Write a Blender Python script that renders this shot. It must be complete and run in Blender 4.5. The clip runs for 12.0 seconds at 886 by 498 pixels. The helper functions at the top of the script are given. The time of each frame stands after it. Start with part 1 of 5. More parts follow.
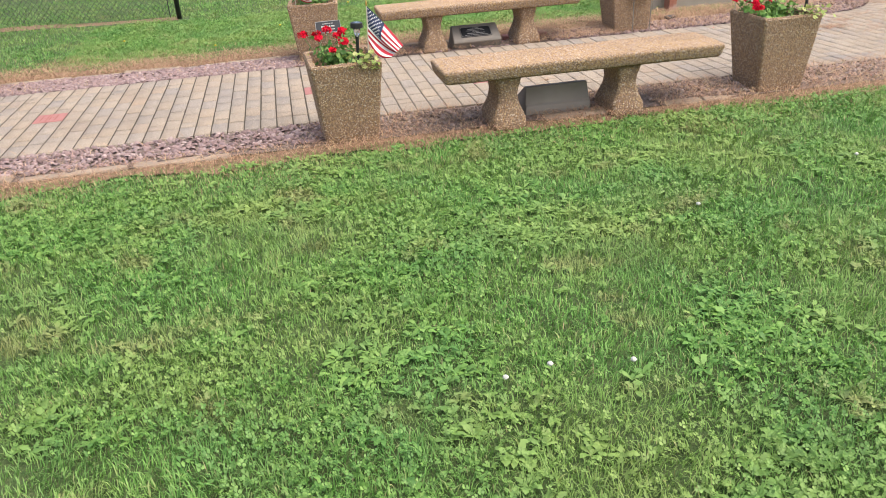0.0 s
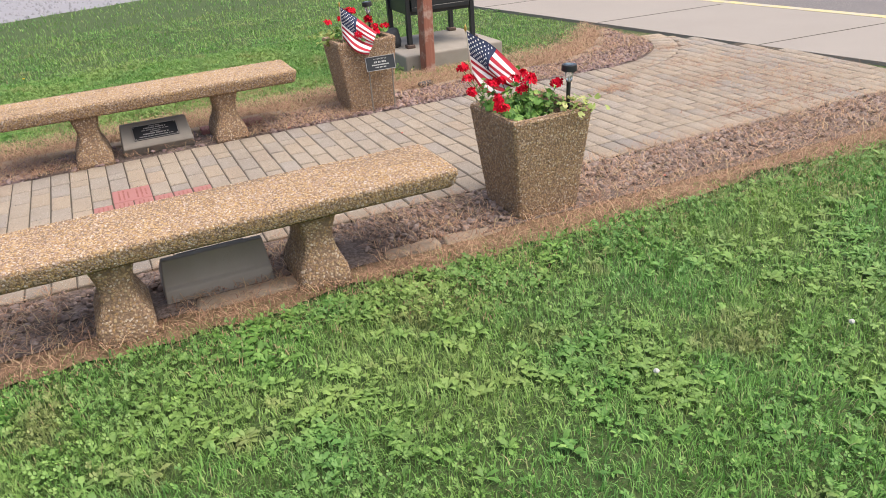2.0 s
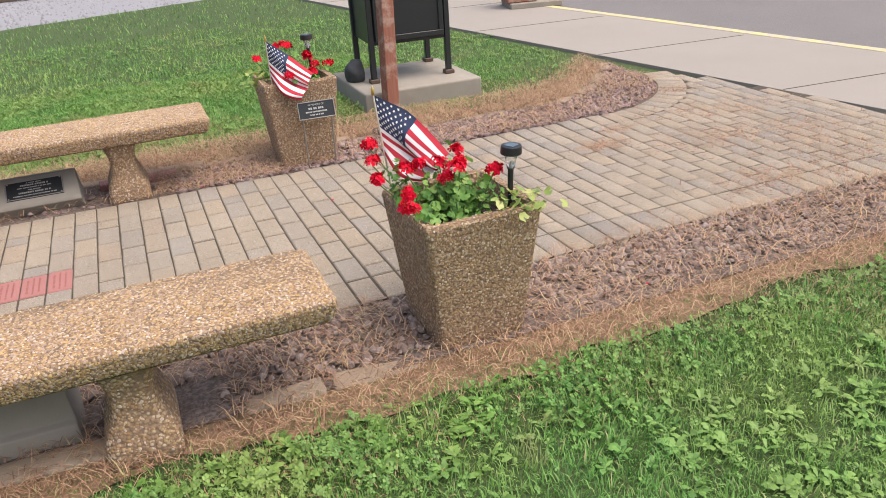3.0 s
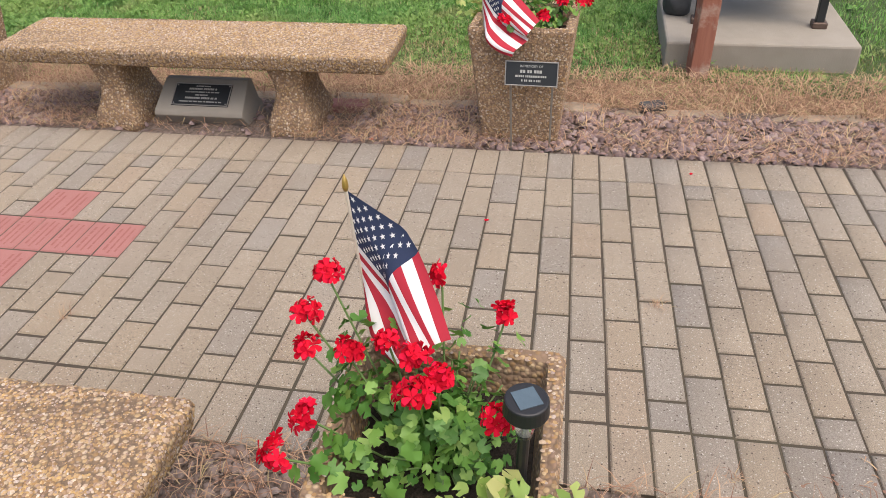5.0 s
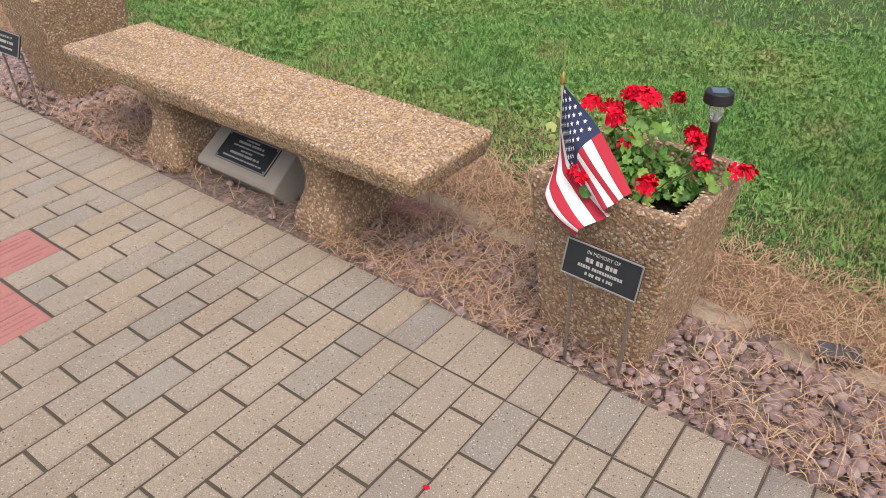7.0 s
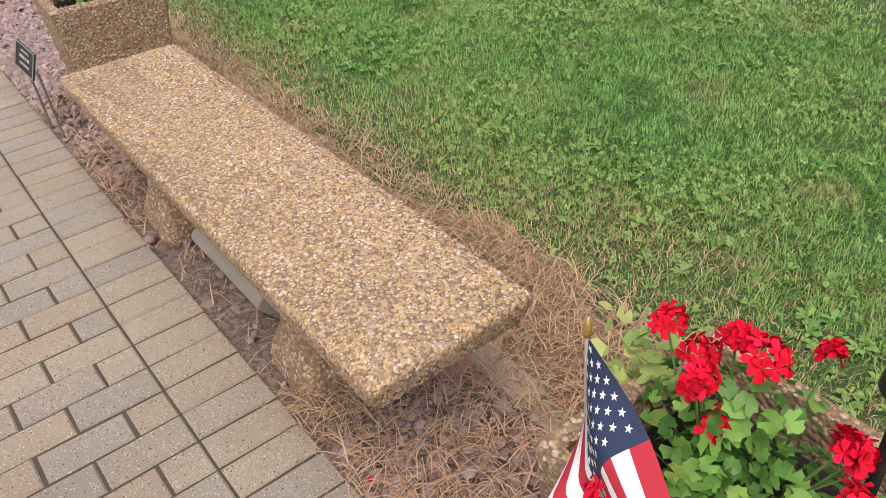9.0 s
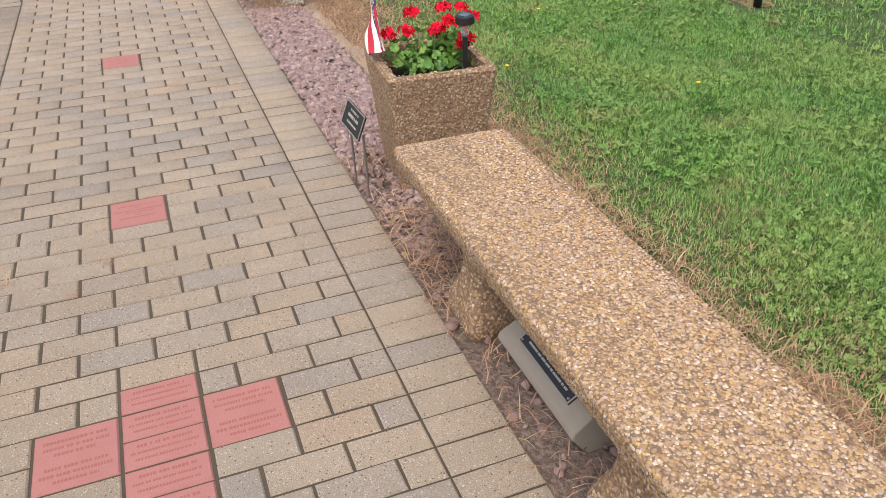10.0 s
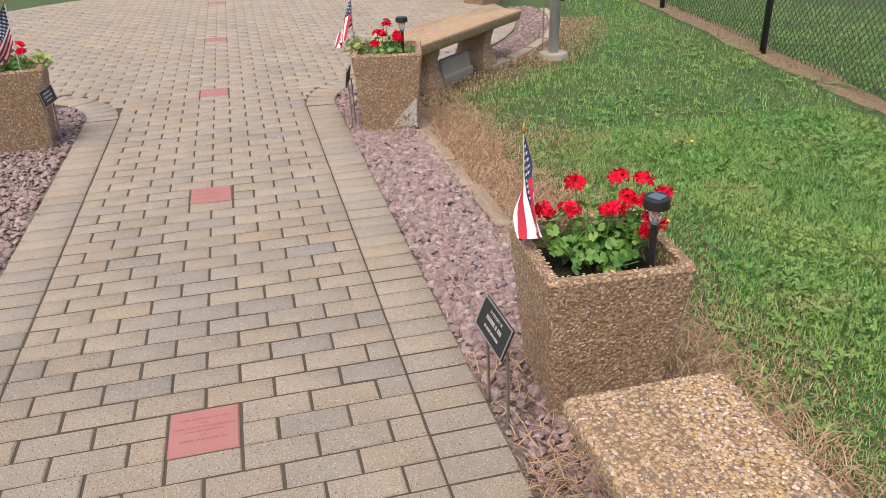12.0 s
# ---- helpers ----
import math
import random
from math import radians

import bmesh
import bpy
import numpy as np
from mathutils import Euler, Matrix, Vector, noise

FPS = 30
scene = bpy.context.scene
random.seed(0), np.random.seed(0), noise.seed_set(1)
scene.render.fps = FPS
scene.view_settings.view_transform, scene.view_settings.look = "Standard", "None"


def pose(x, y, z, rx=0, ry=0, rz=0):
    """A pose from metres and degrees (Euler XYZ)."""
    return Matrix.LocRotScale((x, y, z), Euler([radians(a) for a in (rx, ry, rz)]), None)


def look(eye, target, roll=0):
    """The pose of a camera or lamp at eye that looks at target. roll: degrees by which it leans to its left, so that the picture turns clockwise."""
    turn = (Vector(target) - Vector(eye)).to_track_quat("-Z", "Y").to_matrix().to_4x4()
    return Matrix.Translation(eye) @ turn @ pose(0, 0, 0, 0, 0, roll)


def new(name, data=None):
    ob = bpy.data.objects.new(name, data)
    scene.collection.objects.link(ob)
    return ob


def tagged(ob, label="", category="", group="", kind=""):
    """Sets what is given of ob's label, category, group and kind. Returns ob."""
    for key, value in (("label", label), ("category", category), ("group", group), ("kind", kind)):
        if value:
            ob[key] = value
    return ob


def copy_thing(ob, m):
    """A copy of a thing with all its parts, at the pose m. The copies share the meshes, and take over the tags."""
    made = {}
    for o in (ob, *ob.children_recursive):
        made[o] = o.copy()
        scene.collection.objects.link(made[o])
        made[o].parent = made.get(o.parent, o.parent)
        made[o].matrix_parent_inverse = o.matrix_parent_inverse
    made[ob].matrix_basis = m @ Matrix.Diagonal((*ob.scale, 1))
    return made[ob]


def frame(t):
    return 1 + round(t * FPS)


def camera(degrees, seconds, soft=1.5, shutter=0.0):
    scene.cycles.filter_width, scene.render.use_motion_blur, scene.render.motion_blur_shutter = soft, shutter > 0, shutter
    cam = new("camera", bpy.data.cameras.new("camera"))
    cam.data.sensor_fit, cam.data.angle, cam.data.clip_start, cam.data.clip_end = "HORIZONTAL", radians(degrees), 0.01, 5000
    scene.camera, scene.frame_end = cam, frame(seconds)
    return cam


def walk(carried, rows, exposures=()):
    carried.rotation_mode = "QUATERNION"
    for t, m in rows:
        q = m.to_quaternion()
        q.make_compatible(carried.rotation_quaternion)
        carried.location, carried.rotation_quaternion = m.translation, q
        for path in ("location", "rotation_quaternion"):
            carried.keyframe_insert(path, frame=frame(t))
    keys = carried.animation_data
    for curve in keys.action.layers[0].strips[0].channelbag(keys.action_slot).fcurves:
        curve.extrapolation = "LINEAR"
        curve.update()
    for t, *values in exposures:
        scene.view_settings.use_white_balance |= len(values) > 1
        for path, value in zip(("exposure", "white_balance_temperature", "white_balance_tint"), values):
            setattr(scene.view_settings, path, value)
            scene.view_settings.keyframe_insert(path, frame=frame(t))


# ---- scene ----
cam = camera(59.8, 12.0, 0.7)

PATH = [
    (0, (1.252, 1.494, 1.416), (1.571, 3.253, 0.52), -3.5),
    (0.5, (1.53, 1.867, 1.388), (1.949, 3.621, 0.522), -4.5),
    (1, (1.833, 2.25, 1.428), (2.442, 3.963, 0.595), -3.8),
    (1.5, (2.175, 2.694, 1.431), (2.898, 4.349, 0.571), -4.8),
    (2, (2.595, 3.093, 1.43), (3.296, 4.744, 0.545), -4.5),
    (2.5, (2.983, 3.516, 1.405), (3.712, 5.16, 0.53), -3.3),
    (3, (3.395, 3.839, 1.395), (4.049, 5.521, 0.531), -3.7),
    (3.2, (3.487, 3.937, 1.46), (4.105, 5.617, 0.567), -3.3),
    (4.8, (4.431, 4.978, 1.424), (4.216, 6.645, 0.339), -2.4),
    (5, (4.512, 5.125, 1.448), (4.165, 6.728, 0.304), -2.8),
    (5.5, (4.724, 5.404, 1.394), (4.082, 6.894, 0.225), -3.5),
    (6, (4.852, 5.69, 1.369), (3.982, 7.075, 0.219), -2.7),
    (6.5, (4.863, 6.077, 1.384), (3.929, 7.422, 0.235), -1.1),
    (7, (4.883, 6.505, 1.358), (3.873, 7.817, 0.237), -0.1),
    (7.2, (4.865, 6.67, 1.355), (3.828, 7.964, 0.236), -0.1),
    (8.8, (4.568, 7.455, 1.323), (3.359, 8.48, 0.103), -2.8),
    (9, (4.522, 7.453, 1.333), (3.245, 8.403, 0.123), -3.2),
    (9.5, (4.299, 7.289, 1.353), (2.863, 8.104, 0.225), -1.2),
    (9.6, (4.248, 7.272, 1.369), (2.784, 8.048, 0.249), -0.8),
    (10, (4.126, 7.229, 1.381), (2.548, 7.831, 0.31), -1.0),
    (10.5, (3.92, 7.291, 1.385), (2.223, 7.697, 0.407), -1.6),
    (11, (3.726, 7.329, 1.389), (1.978, 7.688, 0.486), -1.4),
    (11.5, (3.465, 7.295, 1.406), (1.719, 7.714, 0.525), -1.8),
    (12, (3.247, 7.317, 1.385), (1.505, 7.747, 0.502), -1.6),
]
walk(cam, [(t, look(eye, target, roll)) for t, eye, target, roll in PATH],
     [(0.0, 0.85, 6450, 11), (1.0, 0.85, 6450, 11), (2.0, 0.71, 6450, 11), (3.0, 0.69, 6450, 11), (5.0, 0.5, 6450, 11), (9.5, 0.48, 6450, 11), (10.5, 0.54, 6450, 11), (12.0, 0.5, 6450, 11)])

# ---- light ----
world = bpy.data.worlds.new("sky")
scene.world = world
world.use_nodes = True
_wn = world.node_tree.nodes
_sky = _wn.new("ShaderNodeTexSky")
_sky.sky_type, _sky.sun_disc = "NISHITA", False
_sky.sun_elevation, _sky.sun_rotation = radians(66), radians(131)
_sky.air_density, _sky.dust_density, _sky.ozone_density = 1.0, 6.0, 0.3
_wn["Background"].inputs["Strength"].default_value = 0.15
world.node_tree.links.new(_sky.outputs[0], _wn["Background"].inputs["Color"])
sun = new("sun", bpy.data.lights.new("sun", "SUN"))
sun.data.energy, sun.data.angle, sun.data.color = 1.15, radians(80), (1.0, 0.965, 0.93)
sun.matrix_world = look((4.4, -3.8, 13), (0, 0, 0))


# ---- materials ----
class Nodes:
    """Short hand for a node material."""

    def __init__(self, name, rough=0.8, metal=0.0, world=False):
        self.mat = bpy.data.materials.new(name)
        self.mat.use_nodes = True
        self.t = self.mat.node_tree
        self.b = self.t.nodes["Principled BSDF"]
        self.b.inputs["Roughness"].default_value = rough
        self.b.inputs["Metallic"].default_value = metal
        self.coord = self.t.nodes.new("ShaderNodeNewGeometry").outputs["Position"] if world else self.t.nodes.new("ShaderNodeTexCoord").outputs["Object"]

    def link(self, a, b):
        self.t.links.new(a, b)

    def noise(self, scale, detail=4.0, rough=0.6, vec=None):
        n = self.t.nodes.new("ShaderNodeTexNoise")
        n.inputs["Scale"].default_value, n.inputs["Detail"].default_value = scale, detail
        n.inputs["Roughness"].default_value = rough
        self.link(vec or self.coord, n.inputs["Vector"])
        return n.outputs["Fac"]

    def shifted(self, d):
        n = self.t.nodes.new("ShaderNodeMapping")
        n.inputs["Location"].default_value = (d, -d, 0)
        self.link(self.coord, n.inputs["Vector"])
        return n.outputs[0]

    def voronoi(self, scale, feature="F1", out="Distance"):
        n = self.t.nodes.new("ShaderNodeTexVoronoi")
        n.feature = feature
        n.inputs["Scale"].default_value = scale
        self.link(self.coord, n.inputs["Vector"])
        return n.outputs[out]

    def ramp(self, fac, stops):
        n = self.t.nodes.new("ShaderNodeValToRGB")
        e = n.color_ramp.elements
        for i, (p, c) in enumerate(stops):
            el = e[i] if i < 2 else e.new(p)
            el.position, el.color = p, (*c, 1)
        self.link(fac, n.inputs["Fac"])
        return n.outputs["Color"]

    def mix(self, fac, a, b, mode="MIX"):
        n = self.t.nodes.new("ShaderNodeMix")
        n.data_type, n.blend_type = "RGBA", mode
        for s, v in ((n.inputs["Factor"], fac), (n.inputs["A"], a), (n.inputs["B"], b)):
            if isinstance(v, (int, float)):
                s.default_value = v
            elif isinstance(v, tuple):
                s.default_value = (*v, 1)
            else:
                self.link(v, s)
        return n.outputs["Result"]

    def math(self, op, a, b=0.0):
        n = self.t.nodes.new("ShaderNodeMath")
        n.operation = op
        for s, v in ((n.inputs[0], a), (n.inputs[1], b)):
            if isinstance(v, (int, float)):
                s.default_value = v
            else:
                self.link(v, s)
        return n.outputs[0]

    def island(self):
        return self.t.nodes.new("ShaderNodeNewGeometry").outputs["Random Per Island"]

    def object_random(self):
        return self.t.nodes.new("ShaderNodeObjectInfo").outputs["Random"]

    def color(self, c):
        if isinstance(c, tuple):
            self.b.inputs["Base Color"].default_value = (*c, 1)
        else:
            self.link(c, self.b.inputs["Base Color"])
        return self

    def bump(self, height, strength=0.5, distance=0.01):
        n = self.t.nodes.new("ShaderNodeBump")
        n.inputs["Strength"].default_value, n.inputs["Distance"].default_value = strength, distance
        self.link(height, n.inputs["Height"])
        self.link(n.outputs[0], self.b.inputs["Normal"])
        return self


def band(lo, hi):
    return [(0.0, lo), (1.0, hi)]


def make_paver(name, per_object):
    n = Nodes(name, 0.9, 0.0, True)
    r = n.object_random() if per_object else n.island()
    base = n.ramp(r, [(0.0, (0.325, 0.295, 0.26)), (0.12, (0.375, 0.33, 0.27)), (0.3, (0.425, 0.355, 0.27)), (0.5, (0.435, 0.365, 0.275)),
                      (0.68, (0.395, 0.325, 0.24)), (0.84, (0.435, 0.35, 0.25)), (0.92, (0.36, 0.325, 0.28)), (1.0, (0.445, 0.34, 0.235))])
    grime = n.noise(2.3, 5)
    base = n.mix(n.ramp(grime, [(0.42, (0, 0, 0)), (0.7, (0.5, 0.5, 0.5))]), base, (0.26, 0.215, 0.165))
    sand = n.noise(330, 3, 0.8)
    base = n.mix(n.ramp(sand, [(0.36, (0.75, 0.75, 0.75)), (0.6, (0, 0, 0))]), base, (0.17, 0.135, 0.10))
    speck = n.voronoi(105)
    base = n.mix(n.ramp(speck, [(0.13, (0.9, 0.9, 0.9)), (0.22, (0, 0, 0))]), base, (0.56, 0.52, 0.46))
    pits = n.voronoi(68)
    base = n.mix(n.ramp(pits, [(0.11, (0.9, 0.9, 0.9)), (0.18, (0, 0, 0))]), base, (0.09, 0.065, 0.045))
    n.color(base).bump(n.math("ADD", sand, n.noise(120, 2)), 0.8, 0.005)
    return n.mat


paver_mat = make_paver("concrete_paver", True)
paver_joined_mat = make_paver("concrete_paver_far", False)

_n = Nodes("clay_brick", 0.85)
_c = _n.mix(_n.noise(9), (0.33, 0.135, 0.12), (0.39, 0.185, 0.165))
_c = _n.mix(_n.ramp(_n.noise(300), [(0.4, (0.35, 0.35, 0.35)), (0.6, (0, 0, 0))]), _c, (0.22, 0.085, 0.07))
_n.color(_c).bump(_n.noise(260, 3), 0.3, 0.003)
clay_mat = _n.mat

_n = Nodes("engraving", 0.9)
_n.color(_n.mix(_n.noise(40), (0.25, 0.09, 0.075), (0.31, 0.12, 0.10)))
engrave_mat = _n.mat

_n = Nodes("joint_sand", 0.97)
_c = _n.mix(_n.ramp(_n.noise(3.0), [(0.4, (0, 0, 0)), (0.65, (1, 1, 1))]), (0.055, 0.042, 0.03), (0.06, 0.056, 0.03))
_n.color(_n.mix(_n.noise(200), _c, (0.085, 0.066, 0.048))).bump(_n.noise(260), 0.6, 0.006)
joint_mat = _n.mat


def make_pebble(name, stops):
    n = Nodes(name, 0.8)
    c = n.ramp(n.island(), stops)
    c = n.mix(n.ramp(n.noise(190, 3), [(0.35, (0.4, 0.4, 0.4)), (0.65, (0, 0, 0))]), c, (0.15, 0.085, 0.04))
    c = n.mix(n.ramp(n.noise(5, 4), [(0.4, (0, 0, 0)), (0.7, (0.25, 0.25, 0.25))]), c, (0.27, 0.18, 0.13))
    n.color(c).bump(n.noise(500, 2), 0.2, 0.002)
    return n.mat


pebble_mat = make_pebble("bench_pebbles", [
    (0.0, (0.18, 0.115, 0.075)), (0.13, (0.37, 0.22, 0.085)), (0.28, (0.50, 0.34, 0.15)), (0.42, (0.30, 0.20, 0.14)), (0.56, (0.49, 0.375, 0.27)),
    (0.70, (0.55, 0.36, 0.13)), (0.82, (0.66, 0.59, 0.51)), (0.92, (0.28, 0.19, 0.155)), (1.0, (0.40, 0.33, 0.29))])
planter_pebble_mat = make_pebble("planter_pebbles", [
    (0.0, (0.21, 0.135, 0.075)), (0.2, (0.36, 0.23, 0.13)), (0.42, (0.45, 0.305, 0.19)), (0.55, (0.28, 0.18, 0.12)), (0.66, (0.44, 0.27, 0.12)),
    (0.8, (0.55, 0.41, 0.26)), (0.92, (0.66, 0.57, 0.45)), (1.0, (0.28, 0.22, 0.18))])


def make_mortar(name, a, b):
    n = Nodes(name, 0.93)
    c = n.mix(n.noise(60, 5), a, b)
    grit = n.ramp(n.voronoi(95, "F1", "Color"), [(0.0, (0.12, 0.075, 0.055)), (0.3, (0.36, 0.22, 0.09)), (0.5, (0.26, 0.17, 0.12)),
                                                 (0.7, (0.48, 0.34, 0.17)), (1.0, (0.58, 0.49, 0.40))])
    c = n.mix(n.ramp(n.voronoi(95), [(0.35, (0.85, 0.85, 0.85)), (0.62, (0, 0, 0))]), c, grit)
    n.color(c).bump(n.voronoi(95), 0.8, -0.006)
    return n.mat


mortar_mat = make_mortar("aggregate_mortar", (0.13, 0.088, 0.055), (0.20, 0.14, 0.09))
planter_mortar_mat = make_mortar("planter_mortar", (0.16, 0.105, 0.068), (0.25, 0.17, 0.11))

_n = Nodes("cast_concrete", 0.9)
_c = _n.mix(_n.noise(7, 5), (0.25, 0.222, 0.18), (0.345, 0.31, 0.26))
_c = _n.mix(_n.ramp(_n.noise(2.2, 3), [(0.5, (0, 0, 0)), (0.75, (0.6, 0.6, 0.6))]), _c, (0.17, 0.15, 0.12))
_n.color(_c).bump(_n.noise(150, 4), 0.35, 0.004)
concrete_mat = _n.mat

_n = Nodes("edging_concrete", 0.93)
_c = _n.mix(_n.noise(11, 5), (0.28, 0.225, 0.165), (0.40, 0.325, 0.245))
_n.color(_n.mix(_n.ramp(_n.noise(3), [(0.45, (0, 0, 0)), (0.7, (0.7, 0.7, 0.7))]), _c, (0.20, 0.14, 0.09)))
_n.bump(_n.noise(90, 5), 0.6, 0.008)
edging_mat = _n.mat

_n = Nodes("pavement_concrete", 0.9)
_c = _n.mix(_n.noise(1.2, 6), (0.262, 0.235, 0.205), (0.325, 0.292, 0.255))
_n.color(_n.mix(_n.ramp(_n.noise(160), [(0.35, (0.3, 0.3, 0.3)), (0.6, (0, 0, 0))]), _c, (0.24, 0.21, 0.175)))
_n.bump(_n.noise(220), 0.25, 0.003)
pavement_mat = _n.mat

_n = Nodes("asphalt", 0.9)
_c = _n.mix(_n.noise(1.1, 5), (0.13, 0.12, 0.115), (0.18, 0.165, 0.16))
_n.color(_n.mix(_n.ramp(_n.voronoi(70), [(0.2, (0.6, 0.6, 0.6)), (0.4, (0, 0, 0))]), _c, (0.28, 0.25, 0.24)))
_n.bump(_n.voronoi(90), 0.5, 0.006)
asphalt_mat = _n.mat

_n = Nodes("yellow_paint", 0.7)
_n.color(_n.mix(_n.ramp(_n.noise(6, 5), [(0.4, (0, 0, 0)), (0.6, (1, 1, 1))]), (0.55, 0.47, 0.20), (0.42, 0.38, 0.30)))
yellow_mat = _n.mat


def make_leafy(name, stops, rough=0.55, trans=0.25, single=False, patchy=True):
    n = Nodes(name, rough)
    c = n.ramp(n.object_random() if single else n.island(), stops)
    if patchy:
        # yellowish, bluish and scorched patches of the lawn
        c = n.mix(n.ramp(n.noise(1.3, 5, 0.65), [(0.36, (0.6, 0.6, 0.6)), (0.58, (0, 0, 0))]), c, (0.31, 0.39, 0.11))
        c = n.mix(n.ramp(n.noise(2.1, 4, 0.6, n.shifted(7.3)), [(0.36, (0.35, 0.35, 0.35)), (0.52, (0, 0, 0))]), c, (0.10, 0.26, 0.07))
        c = n.mix(n.ramp(n.noise(2.9, 3, 0.55, n.shifted(3.1)), [(0.32, (0.5, 0.5, 0.5)), (0.42, (0, 0, 0))]), c, (0.34, 0.29, 0.13))
    n.color(c)
    tr = n.t.nodes.new("ShaderNodeBsdfTranslucent")
    n.link(c, tr.inputs["Color"])
    mx = n.t.nodes.new("ShaderNodeMixShader")
    mx.inputs[0].default_value = trans
    out = n.t.nodes["Material Output"]
    n.link(n.b.outputs[0], mx.inputs[1])
    n.link(tr.outputs[0], mx.inputs[2])
    n.link(mx.outputs[0], out.inputs["Surface"])
    return n.mat


grass_mat = make_leafy("grass_blade", [(0.0, (0.06, 0.16, 0.028)), (0.3, (0.125, 0.30, 0.055)), (0.65, (0.20, 0.42, 0.085)),
                                       (0.9, (0.28, 0.49, 0.125)), (0.96, (0.38, 0.44, 0.17)), (1.0, (0.48, 0.39, 0.22))])
weed_mat = make_leafy("weed_leaf", [(0.0, (0.08, 0.20, 0.035)), (0.5, (0.125, 0.275, 0.045)), (0.85, (0.185, 0.36, 0.07)), (1.0, (0.26, 0.43, 0.10))], 0.55)
dry_mat = make_leafy("dry_grass", [(0.0, (0.19, 0.10, 0.065)), (0.4, (0.40, 0.235, 0.145)), (0.75, (0.53, 0.355, 0.22)),
                                   (1.0, (0.42, 0.34, 0.17))], 0.8, 0.1, False, False)
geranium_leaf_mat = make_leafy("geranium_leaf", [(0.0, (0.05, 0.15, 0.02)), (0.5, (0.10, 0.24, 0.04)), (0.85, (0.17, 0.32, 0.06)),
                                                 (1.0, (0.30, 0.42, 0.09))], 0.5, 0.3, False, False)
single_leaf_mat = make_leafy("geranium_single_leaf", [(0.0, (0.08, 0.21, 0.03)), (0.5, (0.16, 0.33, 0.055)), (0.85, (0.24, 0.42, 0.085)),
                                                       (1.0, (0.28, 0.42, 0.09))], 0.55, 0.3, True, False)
pale_leaf_mat = make_leafy("pale_leaf", [(0.0, (0.22, 0.34, 0.07)), (0.5, (0.36, 0.45, 0.12)), (1.0, (0.52, 0.52, 0.20))], 0.5, 0.3, False, False)

_n = Nodes("red_petal", 0.75)
_c = _n.ramp(_n.island(), [(0.0, (0.46, 0.002, 0.014)), (0.5, (0.64, 0.004, 0.026)), (1.0, (0.76, 0.01, 0.05))])
_n.color(_c)
_n.b.inputs["Specular IOR Level"].default_value = 0.15
petal_mat = _n.mat

_n = Nodes("lawn_soil", 0.95)
_c = _n.mix(_n.noise(5, 5), (0.028, 0.052, 0.013), (0.052, 0.09, 0.022))
_c = _n.mix(_n.ramp(_n.noise(40, 4), [(0.4, (0.5, 0.5, 0.5)), (0.62, (0, 0, 0))]), _c, (0.05, 0.042, 0.02))
_far = _n.mix(_n.noise(0.5, 5), (0.08, 0.165, 0.034), (0.125, 0.22, 0.05))
_n.color(_n.mix(0.2, _c, _far)).bump(_n.noise(60, 4), 0.8, 0.02)
lawn_mat = _n.mat

_n = Nodes("bed_soil", 0.97)
_c = _n.mix(_n.noise(9, 6), (0.16, 0.122, 0.102), (0.28, 0.22, 0.188))
_n.color(_n.mix(_n.ramp(_n.noise(70, 4), [(0.42, (0.7, 0.7, 0.7)), (0.6, (0, 0, 0))]), _c, (0.085, 0.06, 0.045)))
_n.bump(_n.noise(45, 6), 0.9, 0.02)
soil_mat = _n.mat

_n = Nodes("dry_verge", 0.97)
_c = _n.mix(_n.noise(6, 6), (0.27, 0.145, 0.09), (0.38, 0.235, 0.15))
_n.color(_n.mix(_n.ramp(_n.noise(30, 4), [(0.45, (0.6, 0.6, 0.6)), (0.65, (0, 0, 0))]), _c, (0.14, 0.12, 0.05)))
_n.bump(_n.noise(60, 6), 0.9, 0.02)
verge_mat = _n.mat

_n = Nodes("potting_soil", 0.95)
_n.color(_n.mix(_n.noise(60), (0.012, 0.009, 0.007), (0.05, 0.036, 0.026))).bump(_n.noise(90, 5), 1.0, 0.02)
potting_mat = _n.mat

_n = Nodes("bed_stone", 0.85)
_c = _n.ramp(_n.island(), [(0.0, (0.11, 0.08, 0.082)), (0.2, (0.25, 0.17, 0.17)), (0.45, (0.37, 0.265, 0.25)),
                           (0.6, (0.20, 0.155, 0.165)), (0.8, (0.33, 0.26, 0.265)), (1.0, (0.54, 0.44, 0.41))])
_n.color(_n.mix(_n.noise(80, 4), _c, (0.22, 0.15, 0.13))).bump(_n.noise(150, 4), 0.4, 0.005)
stone_mat = _n.mat

_n = Nodes("bed_clod", 0.92)
_c = _n.ramp(_n.island(), [(0.0, (0.14, 0.108, 0.095)), (0.4, (0.27, 0.215, 0.19)), (0.7, (0.35, 0.285, 0.255)), (1.0, (0.47, 0.40, 0.365))])
_n.color(_n.mix(_n.noise(80, 4), _c, (0.20, 0.14, 0.11))).bump(_n.noise(150, 4), 0.5, 0.005)
clod_mat = _n.mat

_n = Nodes("red_dirt", 0.95)
_c = _n.ramp(_n.island(), [(0.0, (0.19, 0.105, 0.07)), (0.5, (0.30, 0.18, 0.125)), (1.0, (0.38, 0.25, 0.18))])
_n.color(_n.mix(_n.noise(80, 4), _c, (0.22, 0.13, 0.09)))
dirt_mat = _n.mat

